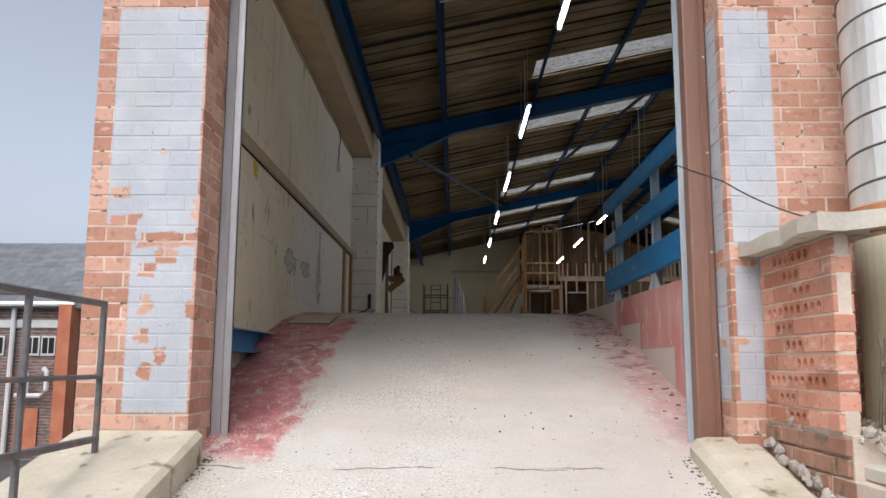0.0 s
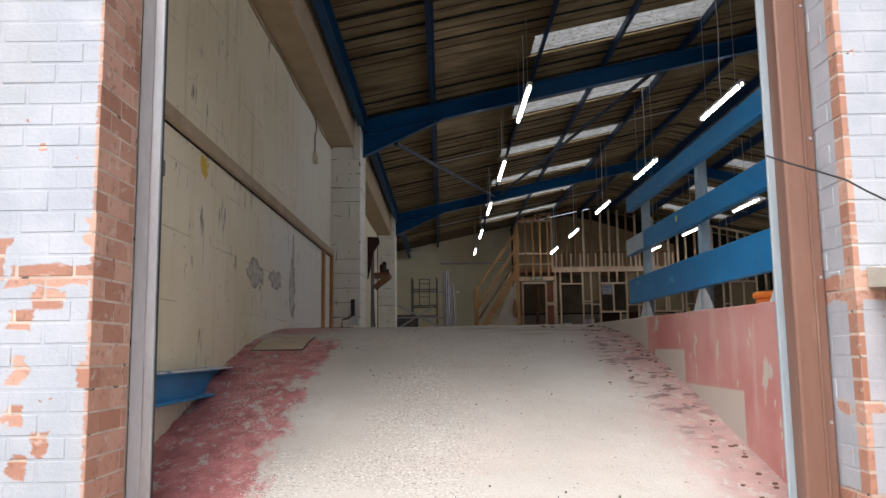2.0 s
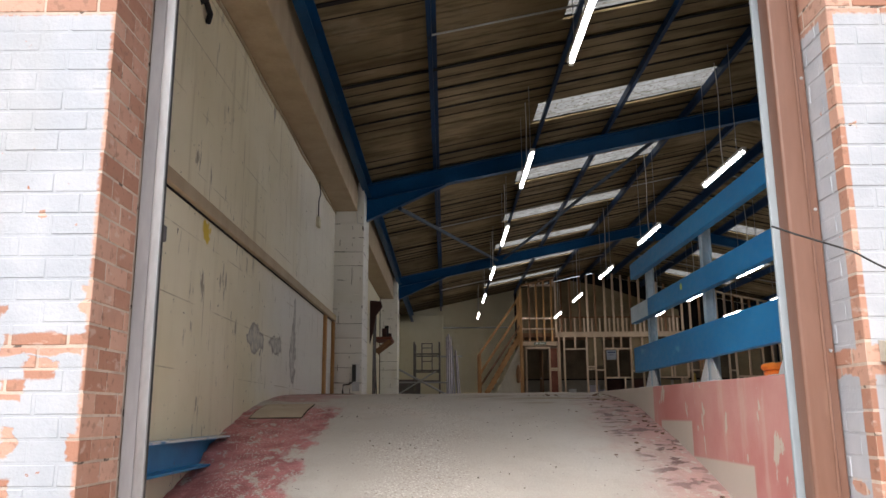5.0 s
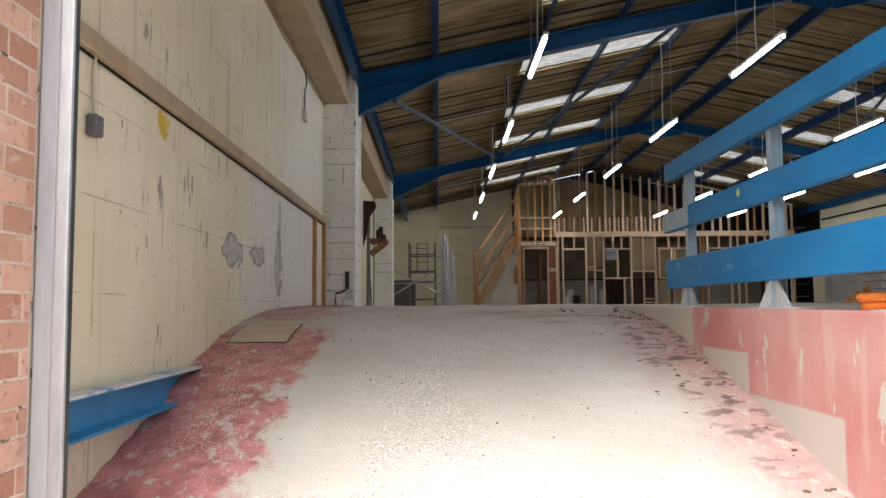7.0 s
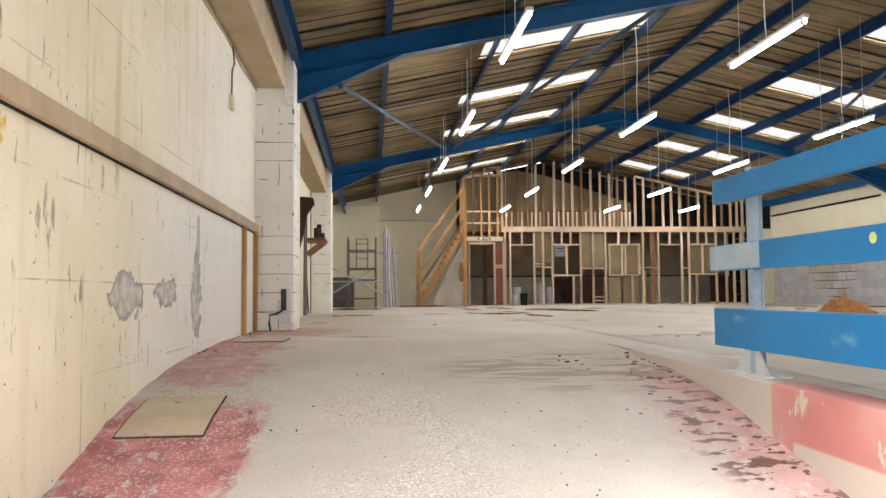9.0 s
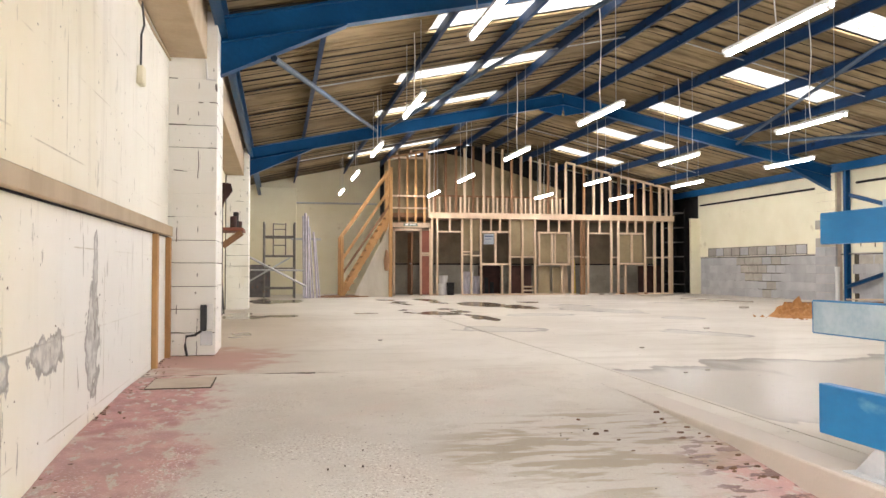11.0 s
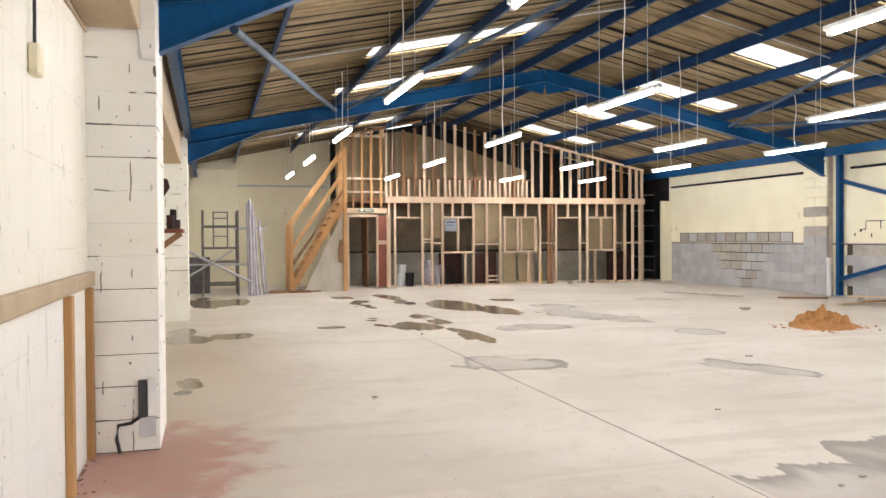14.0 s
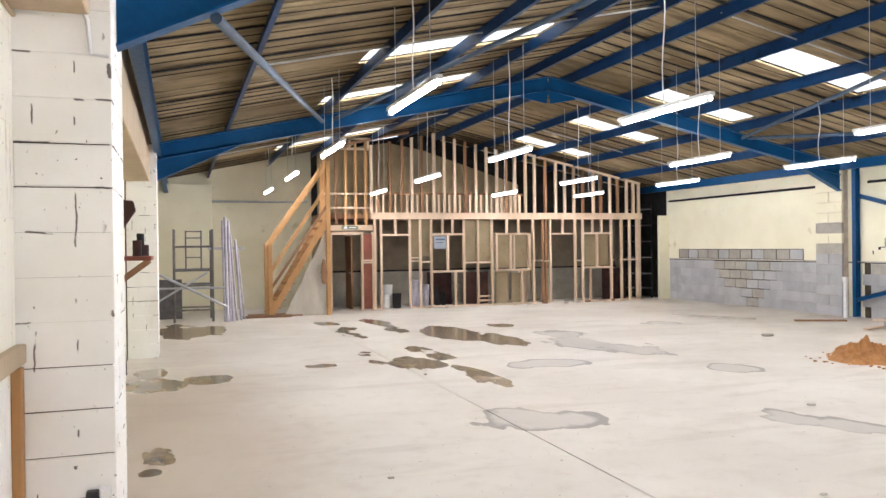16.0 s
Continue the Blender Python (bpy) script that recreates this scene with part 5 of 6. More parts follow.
# upper storey studs up to the roof slope
for x in (2.66, 2.97, 3.23, 3.5, 3.78):
    stud("upper_stud", x - 0.03, x + 0.03, 2.28, 4.35 + 0.2 * (x - 2.66), STUD_DARK if x == 2.97 else STAIR_WOOD)
stud("upper_plate", 2.6, 3.93, 4.3, 4.36), stud("upper_rail", 2.6, 3.93, 3.1, 3.15), stud("upper_rail", 2.6, 3.93, 2.72, 2.77)
for x in (2.9, 3.35, 3.85):
    stud("upper_cripple", x - 0.028, x + 0.028, 4.36, 4.62)
stud("upper_plate", 2.7, 3.93, 4.58, 4.63)
for i, x in enumerate((3.93, 4.12, 4.46, 4.8, 5.08, 5.36, 5.71, 6.02, 6.33, 6.64, 6.96, 7.28, 7.6, 7.88, 8.16, 8.49, 8.78, 9.12, 9.46, 9.75, 10.05, 10.35, 10.7, 10.95, 11.26, 11.52, 11.83, 12.06, 12.25)):
    top = roof_z(x) - (0.28 if x < 8.3 else 0.2)
    stud("upper_stud", x - 0.033, x + 0.033, 2.62, top, STUD_DARK if i % 4 == 1 or i in (2, 3, 23) else STUD, 0.085)
    if x < 8.3:
        stud("upper_cripple", x + 0.12, x + 0.165, 2.62, 3.12, depth=0.07)
stud("upper_rail", 3.95, 8.4, 3.12, 3.17, STUD_DARK, 0.07)
part("sloped_plate", bar((8.5, SW, roof_z(8.5) - 0.17), (12.3, SW, roof_z(12.3) - 0.17), 0.1, 0.06), STUD, sw)
part("sloped_plate", bar((2.6, SW, roof_z(2.6) - 0.13), (5.0, SW, roof_z(5.0) - 0.13), 0.1, 0.06), STUD_DARK, sw)
tagged(solid("exit_sign", chamfered(3.1, 3.55, SW - 0.095, SW - 0.072, 2.17, 2.26, 0.004), EXIT_GREEN), "small green and white exit sign over the doorway", "sign")
part("pictogram", boxes((3.16, 3.24, SW - 0.099, SW - 0.0955, 2.19, 2.24), (3.3, 3.48, SW - 0.099, SW - 0.0955, 2.205, 2.225)), WHITE_PLASTIC, bpy.data.objects["exit_sign"], "white arrow marks")
tagged(solid("notice", boxes((5.69, 6.04, SW - 0.052, SW - 0.0475, 1.62, 1.96)), NOTICE), "pale grey paper notice pinned to the partition", "notice")
part("text_bars", boxes((5.73, 6.0, SW - 0.0545, SW - 0.0525, 1.86, 1.9), (5.73, 5.95, SW - 0.0545, SW - 0.0525, 1.78, 1.8)), NOTICE_INK, bpy.data.objects["notice"])

# mezzanine floor and boards behind the studs
structure("mezzanine_floor", boxes((2.62, 12.3, 29.64, NORTH, 2.46, 2.6)), STUD_DARK, "dark timber mezzanine floor behind the partition", "floor")
bm = bmesh.new()
a, b = [[bm.verts.new((x, y, z)) for x, z in ((2.6, 2.6), (8.6, 2.6), (8.6, 3.5), (5.6, 4.45), (4.6, 4.62), (2.6, 4.3))] for y in (30.3, 30.32)]
for i in range(6):
    bm.faces.new((a[i], b[i], b[(i + 1) % 6], a[(i + 1) % 6]))
bm.faces.new(a), bm.faces.new(b[::-1])
bmesh.ops.recalc_face_normals(bm, faces=bm.faces[:])
structure("lining_board", bm, BOARD_TAN, "tan lining board behind the upper studs", "board")
# added near-black sheets: the shade of the rear gable and corner as colour
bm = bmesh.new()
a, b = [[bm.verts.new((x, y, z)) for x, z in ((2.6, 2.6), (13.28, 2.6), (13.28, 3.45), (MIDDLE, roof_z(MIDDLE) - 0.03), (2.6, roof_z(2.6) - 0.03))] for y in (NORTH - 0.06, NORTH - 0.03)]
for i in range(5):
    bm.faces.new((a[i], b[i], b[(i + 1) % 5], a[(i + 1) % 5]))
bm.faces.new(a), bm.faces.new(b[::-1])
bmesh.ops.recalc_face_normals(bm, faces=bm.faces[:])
structure("gable_shade_sheet", bm, DARK, "near-black sheet standing for the shade on the rear gable", "wall")
structure("corner_shade_sheet", boxes((EAST - 0.03, EAST - 0.003, 29.62, NORTH - 0.07, 0.0, 3.45)), DARK, "near-black sheet standing for the shade in the rear corner", "wall")
structure("back_room_wall", boxes((2.65, 12.3, 31.0, 31.05, 1.02, 2.46)), BACK_WALL, "tan boarded wall with the dimness of the rooms in its colour", "wall")
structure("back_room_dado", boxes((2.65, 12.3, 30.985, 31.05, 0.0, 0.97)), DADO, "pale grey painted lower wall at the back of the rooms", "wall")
structure("dado_rail", chamfered(2.65, 12.3, 30.96, 31.05, 0.971, 1.019, 0.006), DARK, "dark rail along the back wall of the rooms", "rail")
for x0, x1, z0, z1 in ((5.05, 5.58, 1.42, 2.42), (6.62, 6.97, 1.27, 2.42), (7.04, 7.4, 1.27, 2.42), (7.6, 8.0, 1.05, 1.97), (8.13, 8.56, 1.05, 1.97), (10.4, 10.78, 1.06, 1.97), (10.85, 11.22, 1.06, 1.97),
                       (7.55, 7.95, 0.06, 0.93), (8.05, 8.4, 0.06, 0.9)):
    part("lining_panel", boxes((x0, x1, SW + 0.06, SW + 0.072, z0, z1)), BOARD_TAN, sw, "tan fibreboard panel fixed behind the studs")
hall = thing("back_door", (3.55, 30.1, 0), "open brown door leaf behind the doorway", "door")
part("leaf", chamfered(3.4, 3.445, 29.75, 30.5, 0.01, 2.0, 0.005), STUD_DARK, hall)
part("handle", chamfered(3.35, 3.3995, 29.82, 29.85, 0.98, 1.01, 0.004), STEEL, hall, "steel lever handle")
structure("side_room_wall", boxes((2.6, 2.65, 29.6, NORTH, 0.0, 2.46)), BOARD_TAN, "tan boarded side wall of the rooms", "wall")

# tubs, drums and tools behind the partition


def tub(x, y, r, h, m, label):
    t = thing("tub", (x, y, 0), label, "tub", "tubs behind the partition")
    part("body", turned([(r * 0.85, 0), (r, h * 0.96), (r * 1.04, h * 0.97), (r * 1.04, h), (r * 0.9, h)], 18, (x, y, 0)), m, t)
    part("handle", tube_path([(x + r * math.cos(k), y - 0.02, h * 0.9 - 0.1 * math.sin(k)) for k in [math.pi * i / 8 for i in range(9)]], 0.006, 6), STEEL, t)


tub(4.4, 29.9, 0.14, 0.36, WHITE_PLASTIC, "white plastic tub behind the studs")
tub(4.68, 29.8, 0.13, 0.4, DARK, "dark paint tub behind the studs")
tub(4.55, 30.3, 0.14, 0.62, WHITE_PLASTIC, "tall white plastic tub behind the studs")
tub(5.3, 30.0, 0.17, 0.75, PVC, "grey metal drum behind the studs")
tub(5.6, 30.2, 0.15, 0.6, PVC, "grey metal drum behind the studs")
for x, y, h, m in ((8.5, 29.85, 0.95, STUD), (8.64, 29.9, 1.0, STUD), (8.87, 29.8, 1.15, YELLOW), (9.0, 30.1, 1.0, STUD_DARK), (5.9, 29.9, 0.55, DARK), (6.1, 29.95, 0.4, DARK)):
    tagged(solid("board_offcut", bar((x, y, 0.0), (x + 0.05, y + 0.25, h), 0.12, 0.03, None, (0, 1, 0)), m), "board offcut standing behind the studs", "board", "offcuts behind the partition")
for i in range(14):
    x = 4.6 + random.uniform(0, 7)
    s = random.uniform(0.05, 0.14)
    tagged(solid("rubble_piece", chamfered(x, x + s * 1.5, 29.2 + 0.05 * (i % 3), 29.2 + 0.05 * (i % 3) + s, 0, s * 0.5, 0.01), (STUD, CONCRETE, STUD_DARK)[i % 3]), "small offcut lying on the floor by the partition", "offcut", "offcuts on the floor")

# ---- dark shelving recess and pale partition in the corner ----
sh = thing("shelving", (12.65, 30.2, 0), "dark empty steel shelving in the recess", "shelving")
for x in (12.36, 12.92):
    for y in (29.9, 30.5):
        part("upright", boxes((x - 0.02, x + 0.02, y - 0.02, y + 0.02, 0, 2.9)), DARK, sh)
for z in (0.3, 0.75, 1.25, 1.75, 2.25, 2.75):
    part("shelf", boxes((12.36, 12.92, 29.88, 30.52, z, z + 0.03)), DARK_RAIL, sh)
structure("corner_partition", boxes((12.95, EAST, 29.5, 29.6, 0, 2.55)), CREAM, "pale board partition in the corner", "wall")
# added panel, near black for the depth of shade in the recess
structure("recess_shade_back", boxes((12.3, 13.0, 30.7, 30.75, 0, 3.5)), DARK, "near-black panel standing for the shade in the recess", "wall")

# ---- east wall fittings ----
tagged(solid("wall_pipe", rod((EAST - 0.05, 22.8, 2.98), (EAST - 0.05, 29.4, 2.98), 0.03, 10), DARK), "dark pipe along the upper wall", "pipe")
tagged(solid("wall_pipe", rod((EAST - 0.05, 5.0, 2.98), (EAST - 0.05, 22.1, 2.98), 0.03, 10), DARK), "dark pipe along the upper wall", "pipe")
# the shade below the ledge, added as a near-black strip
structure("ledge_shade_strip", boxes((EAST - 0.026, EAST, 5.0, 29.45, 1.2, 1.218)), DARK, "dark strip put in for the shade under the wall ledge", "ledge")
structure("wall_ledge", chamfered(EAST - 0.05, EAST, 5.0, 29.45, 1.219, 1.245, 0.006), CONCRETE, "thin timber ledge along the wall", "ledge")
for p, q in (((EAST - 0.12, 22.3, 2.65), (EAST - 0.12, 13.7, 0.3)), ((EAST - 0.16, 22.3, 0.35), (EAST - 0.16, 13.7, 2.6))):
    tagged(solid("wall_brace", section(p, q, c_outline(0.06, 0.09)), BLUE), "blue steel diagonal wall brace", "brace", "wall braces")
dp = thing("drain_pipe", (EAST - 0.3, 22.5, 0), "white plastic drain pipe stub beside the blue column", "pipe")
part("pipe", rod((EAST - 0.3, 22.5, 0), (EAST - 0.3, 22.5, 0.85), 0.05, 14), WHITE_PLASTIC, dp)
part("collar", rod((EAST - 0.3, 22.5, 0.78), (EAST - 0.3, 22.5, 0.9), 0.062, 14), WHITE_PLASTIC, dp)
tagged(solid("old_poster", boxes((EAST - 0.012, EAST - 0.006, 28.95, 29.2, 0.35, 0.55)), WHITE_PLASTIC), "torn white paper on the wall", "paper")

# soil heap and scattered timber
bm = bmesh.new()
n = 40
grid = [[None] * (n + 1) for _ in range(n + 1)]
for i in range(n + 1):
    for j in range(n + 1):
        x, y = -1 + 2 * i / n, -1 + 2 * j / n
        d = math.hypot(x, y) * (1 + 0.35 * noise.noise((x * 2.2, y * 2.2, 4)))
        h = max(0.0, 1 - d) ** 1.1 * 0.33 * (1 + 0.9 * noise.noise((x * 4, y * 4, 1))) + 0.16 * min(1.0, 2 * max(0.0, 1 - d)) * (0.25 + noise.noise((x * 9, y * 9, 2))) * 0.6
        grid[i][j] = bm.verts.new((8.22 + x * 0.56, 17.48 + y * 0.5, max(0.0, h) * 0.86 - 0.004))
for i in range(n):
    for j in range(n):
        bm.faces.new((grid[i][j], grid[i + 1][j], grid[i + 1][j + 1], grid[i][j + 1]))
tagged(solid("soil_mound", bm, SOIL), "mound of orange-brown soil on the concrete floor", "soil mound")
bm = bmesh.new()
for i in range(60):
    a, r = random.uniform(0, 6.28), random.uniform(0.4, 0.85)
    s = random.uniform(0.01, 0.035)
    box(bm, 8.18 + r * math.cos(a), 8.18 + r * math.cos(a) + s, 17.48 + r * math.sin(a), 17.48 + r * math.sin(a) + s, 0, s * 0.6)
tagged(solid("soil_crumbs", bm, SOIL), "soil crumbs scattered round the heap", "soil", kind="stuff")
for i, (x, y, dx, dy, h) in enumerate(((11.4, 22.3, 0.9, -0.5, 0.02), (11.2, 20.3, 1.3, 0.4, 0.03), (11.5, 20.1, 1.0, 0.9, 0.09), (11.3, 19.8, 1.4, 0.1, 0.12), (11.7, 20.6, 0.8, -0.9, 0.16), (10.9, 22.9, -1.2, 1.4, 0.02))):
    tagged(solid("loose_timber", bar((x, y, h), (x + dx, y + dy, h + 0.02 * (i % 3)), 0.09, 0.035), (STUD_DARK, STUD, DIRTY_BLOCK)[i % 3]), "loose timber length lying on the floor", "timber", "loose timber")
for x, y, s in ((5.1, 15.3, 0.05), (8.9, 20.3, 0.12), (3.0, 13.0, 0.03), (0.4, 14.4, 0.03), (2.7, 11.2, 0.025), (2.45, 11.1, 0.02)):
    tagged(solid("stone_chip", chamfered(x, x + s * 1.6, y, y + s, 0, s * 0.4, s * 0.12), DIRTY_BLOCK), "small dark chip on the concrete floor", "stone chip", "chips on the floor")
hose = thing("cable_coil", (1.8, 5.68, floor_drop(5.68)), "orange extension cable coil on the floor by the rail", "cable")
for k in range(2):
    part("loop", tube_path([(1.8 + (0.1 + 0.015 * k) * math.cos(a), 5.68 + (0.11 + 0.015 * k) * math.sin(a), floor_drop(5.68) + 0.022 + 0.036 * k) for a in [2 * math.pi * i / 20 for i in range(21)]], 0.022), ORANGE, hose)

# litter along the pit wall and grit on the ramp
for count, name, label, m, xr, yr, size in ((75, "leaf_litter", "brown leaf litter along the foot of the red wall", LITTER, (0.75, 1.56), (4.9, 10.2), 0.017),
                                            (260, "grit", "dark grit scattered on the ramp", GRIT, (-1.1, 1.5), (2.5, 9.5), 0.005),
                                            # wall foot: dirt, and the dark contact line of the wall, laid as bits
                                            (110, "wall_crumbs", "dirt crumbs and dark bits for the contact shade along the painted wall", LITTER, (-1.76, -1.6), (8.6, 13.0), 0.011),
                                            (420, "gutter_litter", "leaf litter and moss along the edges of the ramp", LITTER, (-1.34, 1.3), (1.5, 4.5), 0.008)):
    bm = bmesh.new()
    for i in range(count):
        y = random.uniform(*yr)
        if name == "leaf_litter":
            y = 7.4 + (y - 7.55) * 0.9
            x = 1.53 - (0.6 * random.random() ** 3.0) * (1.0 if y > 6.5 else 0.35)
        elif name == "wall_crumbs":
            x = WEST + 0.01 + 0.16 * random.random() ** 2.5
        elif name == "gutter_litter":
            x = (-1.36 + 0.16 * random.random() ** 3) if i % 2 else (1.31 - 0.2 * random.random() ** 3)
        else:
            x = random.uniform(*xr)
        s, a = size * random.uniform(0.4, 1.3), random.uniform(0, 3.14)
        z = ramp_z(y) + 0.004
        ring = [(x + s * c * (1 + 0.35 * random.random()), y + s * d * (0.5 + 0.3 * random.random())) for c, d in [(math.cos(a + k * 1.047), math.sin(a + k * 1.047)) for k in range(6)]]
        low = [bm.verts.new((p, q, ramp_z(q) - 0.006)) for p, q in ring]
        high = [bm.verts.new((x + (p - x) * 0.8, y + (q - y) * 0.8, ramp_z(q) + 0.002 + s * 0.25 * random.random())) for p, q in ring]
        for k in range(6):
            bm.faces.new((low[k], low[(k + 1) % 6], high[(k + 1) % 6], high[k]))
        bm.faces.new(high)
    tagged(solid(name, bm, m), label, "litter", kind="stuff")

# ---- outside: kerbs, parapets, railings, duct ----


def sloped_block(name, x0, x1, y0, y1, rise, drop, material, label, category, steps=14, bow=0.0):
    """A kerb that follows the ramp, with a rounded top edge."""
    bm = bmesh.new()
    rings = []
    for i in range(steps + 1):
        y = y0 + (y1 - y0) * i / steps
        z = ramp_z(y)
        wob = 0.012 * noise.noise((y * 3, x0, 0))
        o = bow * (y1 - y) ** 2
        rings.append([bm.verts.new((x + o, y, z + h + wob)) for x, h in ((x0, -drop), (x0, rise * 0.55), (x0 + 0.035, rise * 0.92), (x0 + 0.09, rise), (x1 - 0.03, rise), (x1, rise * 0.85), (x1, -drop))])
    for u, v in zip(rings, rings[1:]):
        for j in range(6):
            bm.faces.new((u[j], u[j + 1], v[j + 1], v[j]))
    bm.faces.new(rings[0]), bm.faces.new(rings[-1][::-1])
    bmesh.ops.recalc_face_normals(bm, faces=bm.faces[:])
    return tagged(solid(name, bm, material), label, category, kind="structure")


sloped_block("kerb_east", 1.3, 1.66, 0.5, 4.46, 0.12, 0.4, KERB, "weathered concrete kerb beside the ramp", "kerb")
sloped_block("kerb_west", -2.12, -1.37, 0.5, 4.34, 0.17, 0.5, KERB, "broad weathered concrete margin beside the ramp", "kerb")
structure("ledge_west", chamfered(-3.6, -2.16, 1.2, 3.7, -1.36, -1.16, 0.012), CONCRETE, "pale concrete ledge below the railing", "ledge")

rl = thing("railing", (-1.81, 3.2, -1.1), "dark grey steel railing beside the ramp", "railing")
for y in (4.02, 3.3, 2.1):
    part("post", chamfered(-1.826, -1.798, y - 0.014, y + 0.014, ramp_z(y) + 0.12, -0.36, 0.005), DARK_RAIL, rl)
for z, h in ((-0.36, 0.032), (-0.73, 0.024), (-1.04, 0.034)):
    part("rail", chamfered(-1.827, -1.797, 1.2, 4.035, z - h / 2, z + h / 2, 0.006), DARK_RAIL, rl)
part("cross_rail", chamfered(-3.6, -1.828, 3.285, 3.315, -0.376, -0.344, 0.006), DARK_RAIL, rl)

dk = thing("duct", (2.5, 3.98, 0.1), "large spiral-wound galvanised duct against the brick wall", "duct")
DX, DY, DR = 2.36, 3.97, 0.3
part("shell", turned([(DR, 0.12), (DR, 3.2)], 40, (DX, DY, 0)), DUCT, dk)
part("lower_sleeve", turned([(DR * 0.98, -1.9), (DR * 0.98, 0.11)], 40, (DX, DY, 0)), SLEEVE, dk, "cream painted lower sleeve")
part("collar", turned([(DR * 1.0, 0.09), (DR * 1.05, 0.1), (DR * 1.05, 0.14), (DR * 1.0, 0.15)], 40, (DX, DY, 0)), RUST_RAIL, dk, "rusty collar band")
bm = bmesh.new()
turns, per = 17, 36
ring = []
for i in range(turns * per + 1):
    k = 2 * math.pi * i / per
    z = 0.16 + 0.175 * i / per
    c, s = math.cos(k), math.sin(k)
    ring.append([bm.verts.new((DX + r * c, DY + r * s, z + d)) for r, d in ((DR - 0.002, -0.009), (DR + 0.009, 0.0), (DR - 0.002, 0.009))])
for u, v in zip(ring, ring[1:]):
    bm.faces.new((u[0], v[0], v[1], u[1])), bm.faces.new((u[1], v[1], v[2], u[2]))
part("seam", bm, DARK_SEAM, dk, "dark spiral seam")

er = thing("side_railing", (2.0, 3.4, -1.0), "rusty orange top rail on grey posts beside the brick stub", "railing")
part("top_rail", bar((1.86, 3.5, -0.04), (3.4, 2.8, 0.22), 0.05, 0.05), RUST_RAIL, er)
part("rail", bar((1.92, 3.42, -0.42), (3.4, 3.0, -0.36), 0.04, 0.05), DARK_RAIL, er)
part("rail", bar((1.92, 3.42, -0.83), (3.4, 3.0, -0.82), 0.04, 0.05), DARK_RAIL, er)
part("post", chamfered(1.92, 1.97, 3.4, 3.45, -1.12, 0.0, 0.005), RUST_RAIL, er)
structure("low_wall_core", boxes((1.68, 3.6, 3.0, 4.345, -2.6, -1.14), (1.7, 2.6, 3.45, 4.345, -1.14, -0.955)), MORTAR, "low brick wall beside the kerb", "wall")
structure("coping", chamfered(1.74, 3.6, 2.95, 3.56, -1.14, -1.07, 0.012), CONCRETE, "pale stone coping on the low wall", "coping")
tagged(solid("hanging_cable", tube_path([(1.3 + 0.9 * k / 14, 4.545 - 0.22 * min(1.0, k / 2.8) - 0.42 * (k / 14) ** 1.5, 0.52 - 0.62 * (k / 14) + 0.12 * ((k / 14) ** 2) - 0.06 * math.sin(math.pi * k / 14)) for k in range(15)], 0.0042), BLACK_PLASTIC), "black cable sagging across the brick jamb", "cable")
tagged(solid("down_cable", tube_path([(2.05, 3.66, 0.0), (2.1, 3.62, -0.3), (2.13, 3.6, -0.7), (2.2, 3.58, -1.07)], 0.01), BLACK_PLASTIC), "black cable hanging beside the railing", "cable")
bm = bmesh.new()
for i in range(150):
    x, y = random.uniform(1.78, 2.4), random.uniform(3.3, 3.9)
    z, a, s = -1.06 + random.uniform(0, 0.2), random.uniform(0, 6.28), random.uniform(0.02, 0.05)
    u, v = Vector((math.cos(a), math.sin(a), random.uniform(-0.5, 0.8))) * s, Vector((-math.sin(a), math.cos(a), 0.3)) * s * 0.5
    p = Vector((x, y, z))
    bm.faces.new([bm.verts.new(q) for q in (p - u, p + v, p + u, p - v)])
for i in range(26):
    x, y = random.uniform(1.85, 2.35), random.uniform(3.35, 3.8)
    rod((x, y, -1.12), (x + random.uniform(-0.15, 0.15), y, -1.0 + random.uniform(0.05, 0.5)), 0.004, 5, bm)
tagged(solid("dry_weeds", bm, WEEDS), "dry dead weeds and rubble on the low wall", "weeds", kind="stuff")

STONE = plain("grey_rubble", (0.24, 0.21, 0.18), (0.46, 0.42, 0.37), 0.95, 9, 60, bump=0.5, own=0.3)
bm = bmesh.new()
for i in range(170):
    y = 3.3 + 1.03 * random.random()
    x = 1.65 + 0.07 * random.random() ** 2 if i % 2 else 1.7 + 0.4 * random.random()
    z = (ramp_z(y) + 0.13 + 0.05 * random.random()) if i % 2 else -0.965 + 0.05 * random.random() - 0.12 * max(0.0, 3.55 - y)
    s, first = random.uniform(0.01, 0.034), len(bm.verts)
    bmesh.ops.create_icosphere(bm, subdivisions=1, radius=s, matrix=Matrix.Translation((x, y, z)))
    bm.verts.ensure_lookup_table()
    for v in bm.verts[first:]:
        v.co = Vector((x, y, z)) + (v.co - Vector((x, y, z))) * random.uniform(0.6, 1.2)
tagged(solid("rubble", bm, STONE), "broken stones and mortar crumbs at the foot of the brick stub", "rubble", kind="stuff")
bm = bmesh.new()
for i in range(420):
    # moss and earth in the seams beside the kerbs
    y = random.uniform(1.6, 4.45)
    x = -1.37 + 0.05 * random.random() ** 2 if i % 3 == 0 else (1.29 - 0.05 * random.random() ** 2 if i % 3 == 1 else 1.68 + 0.04 * random.random())
    z = ramp_z(y) + (0.0 if i % 3 < 2 else 0.02)
    s = random.uniform(0.003, 0.011)
    bmesh.ops.create_icosphere(bm, subdivisions=1, radius=s, matrix=Matrix.Translation((x, y, z)) @ Matrix.Diagonal((1, 1.6, 0.6, 1)))
tagged(solid("moss", bm, MOSS), "dark moss and earth in the seams beside the kerbs", "moss", kind="stuff")

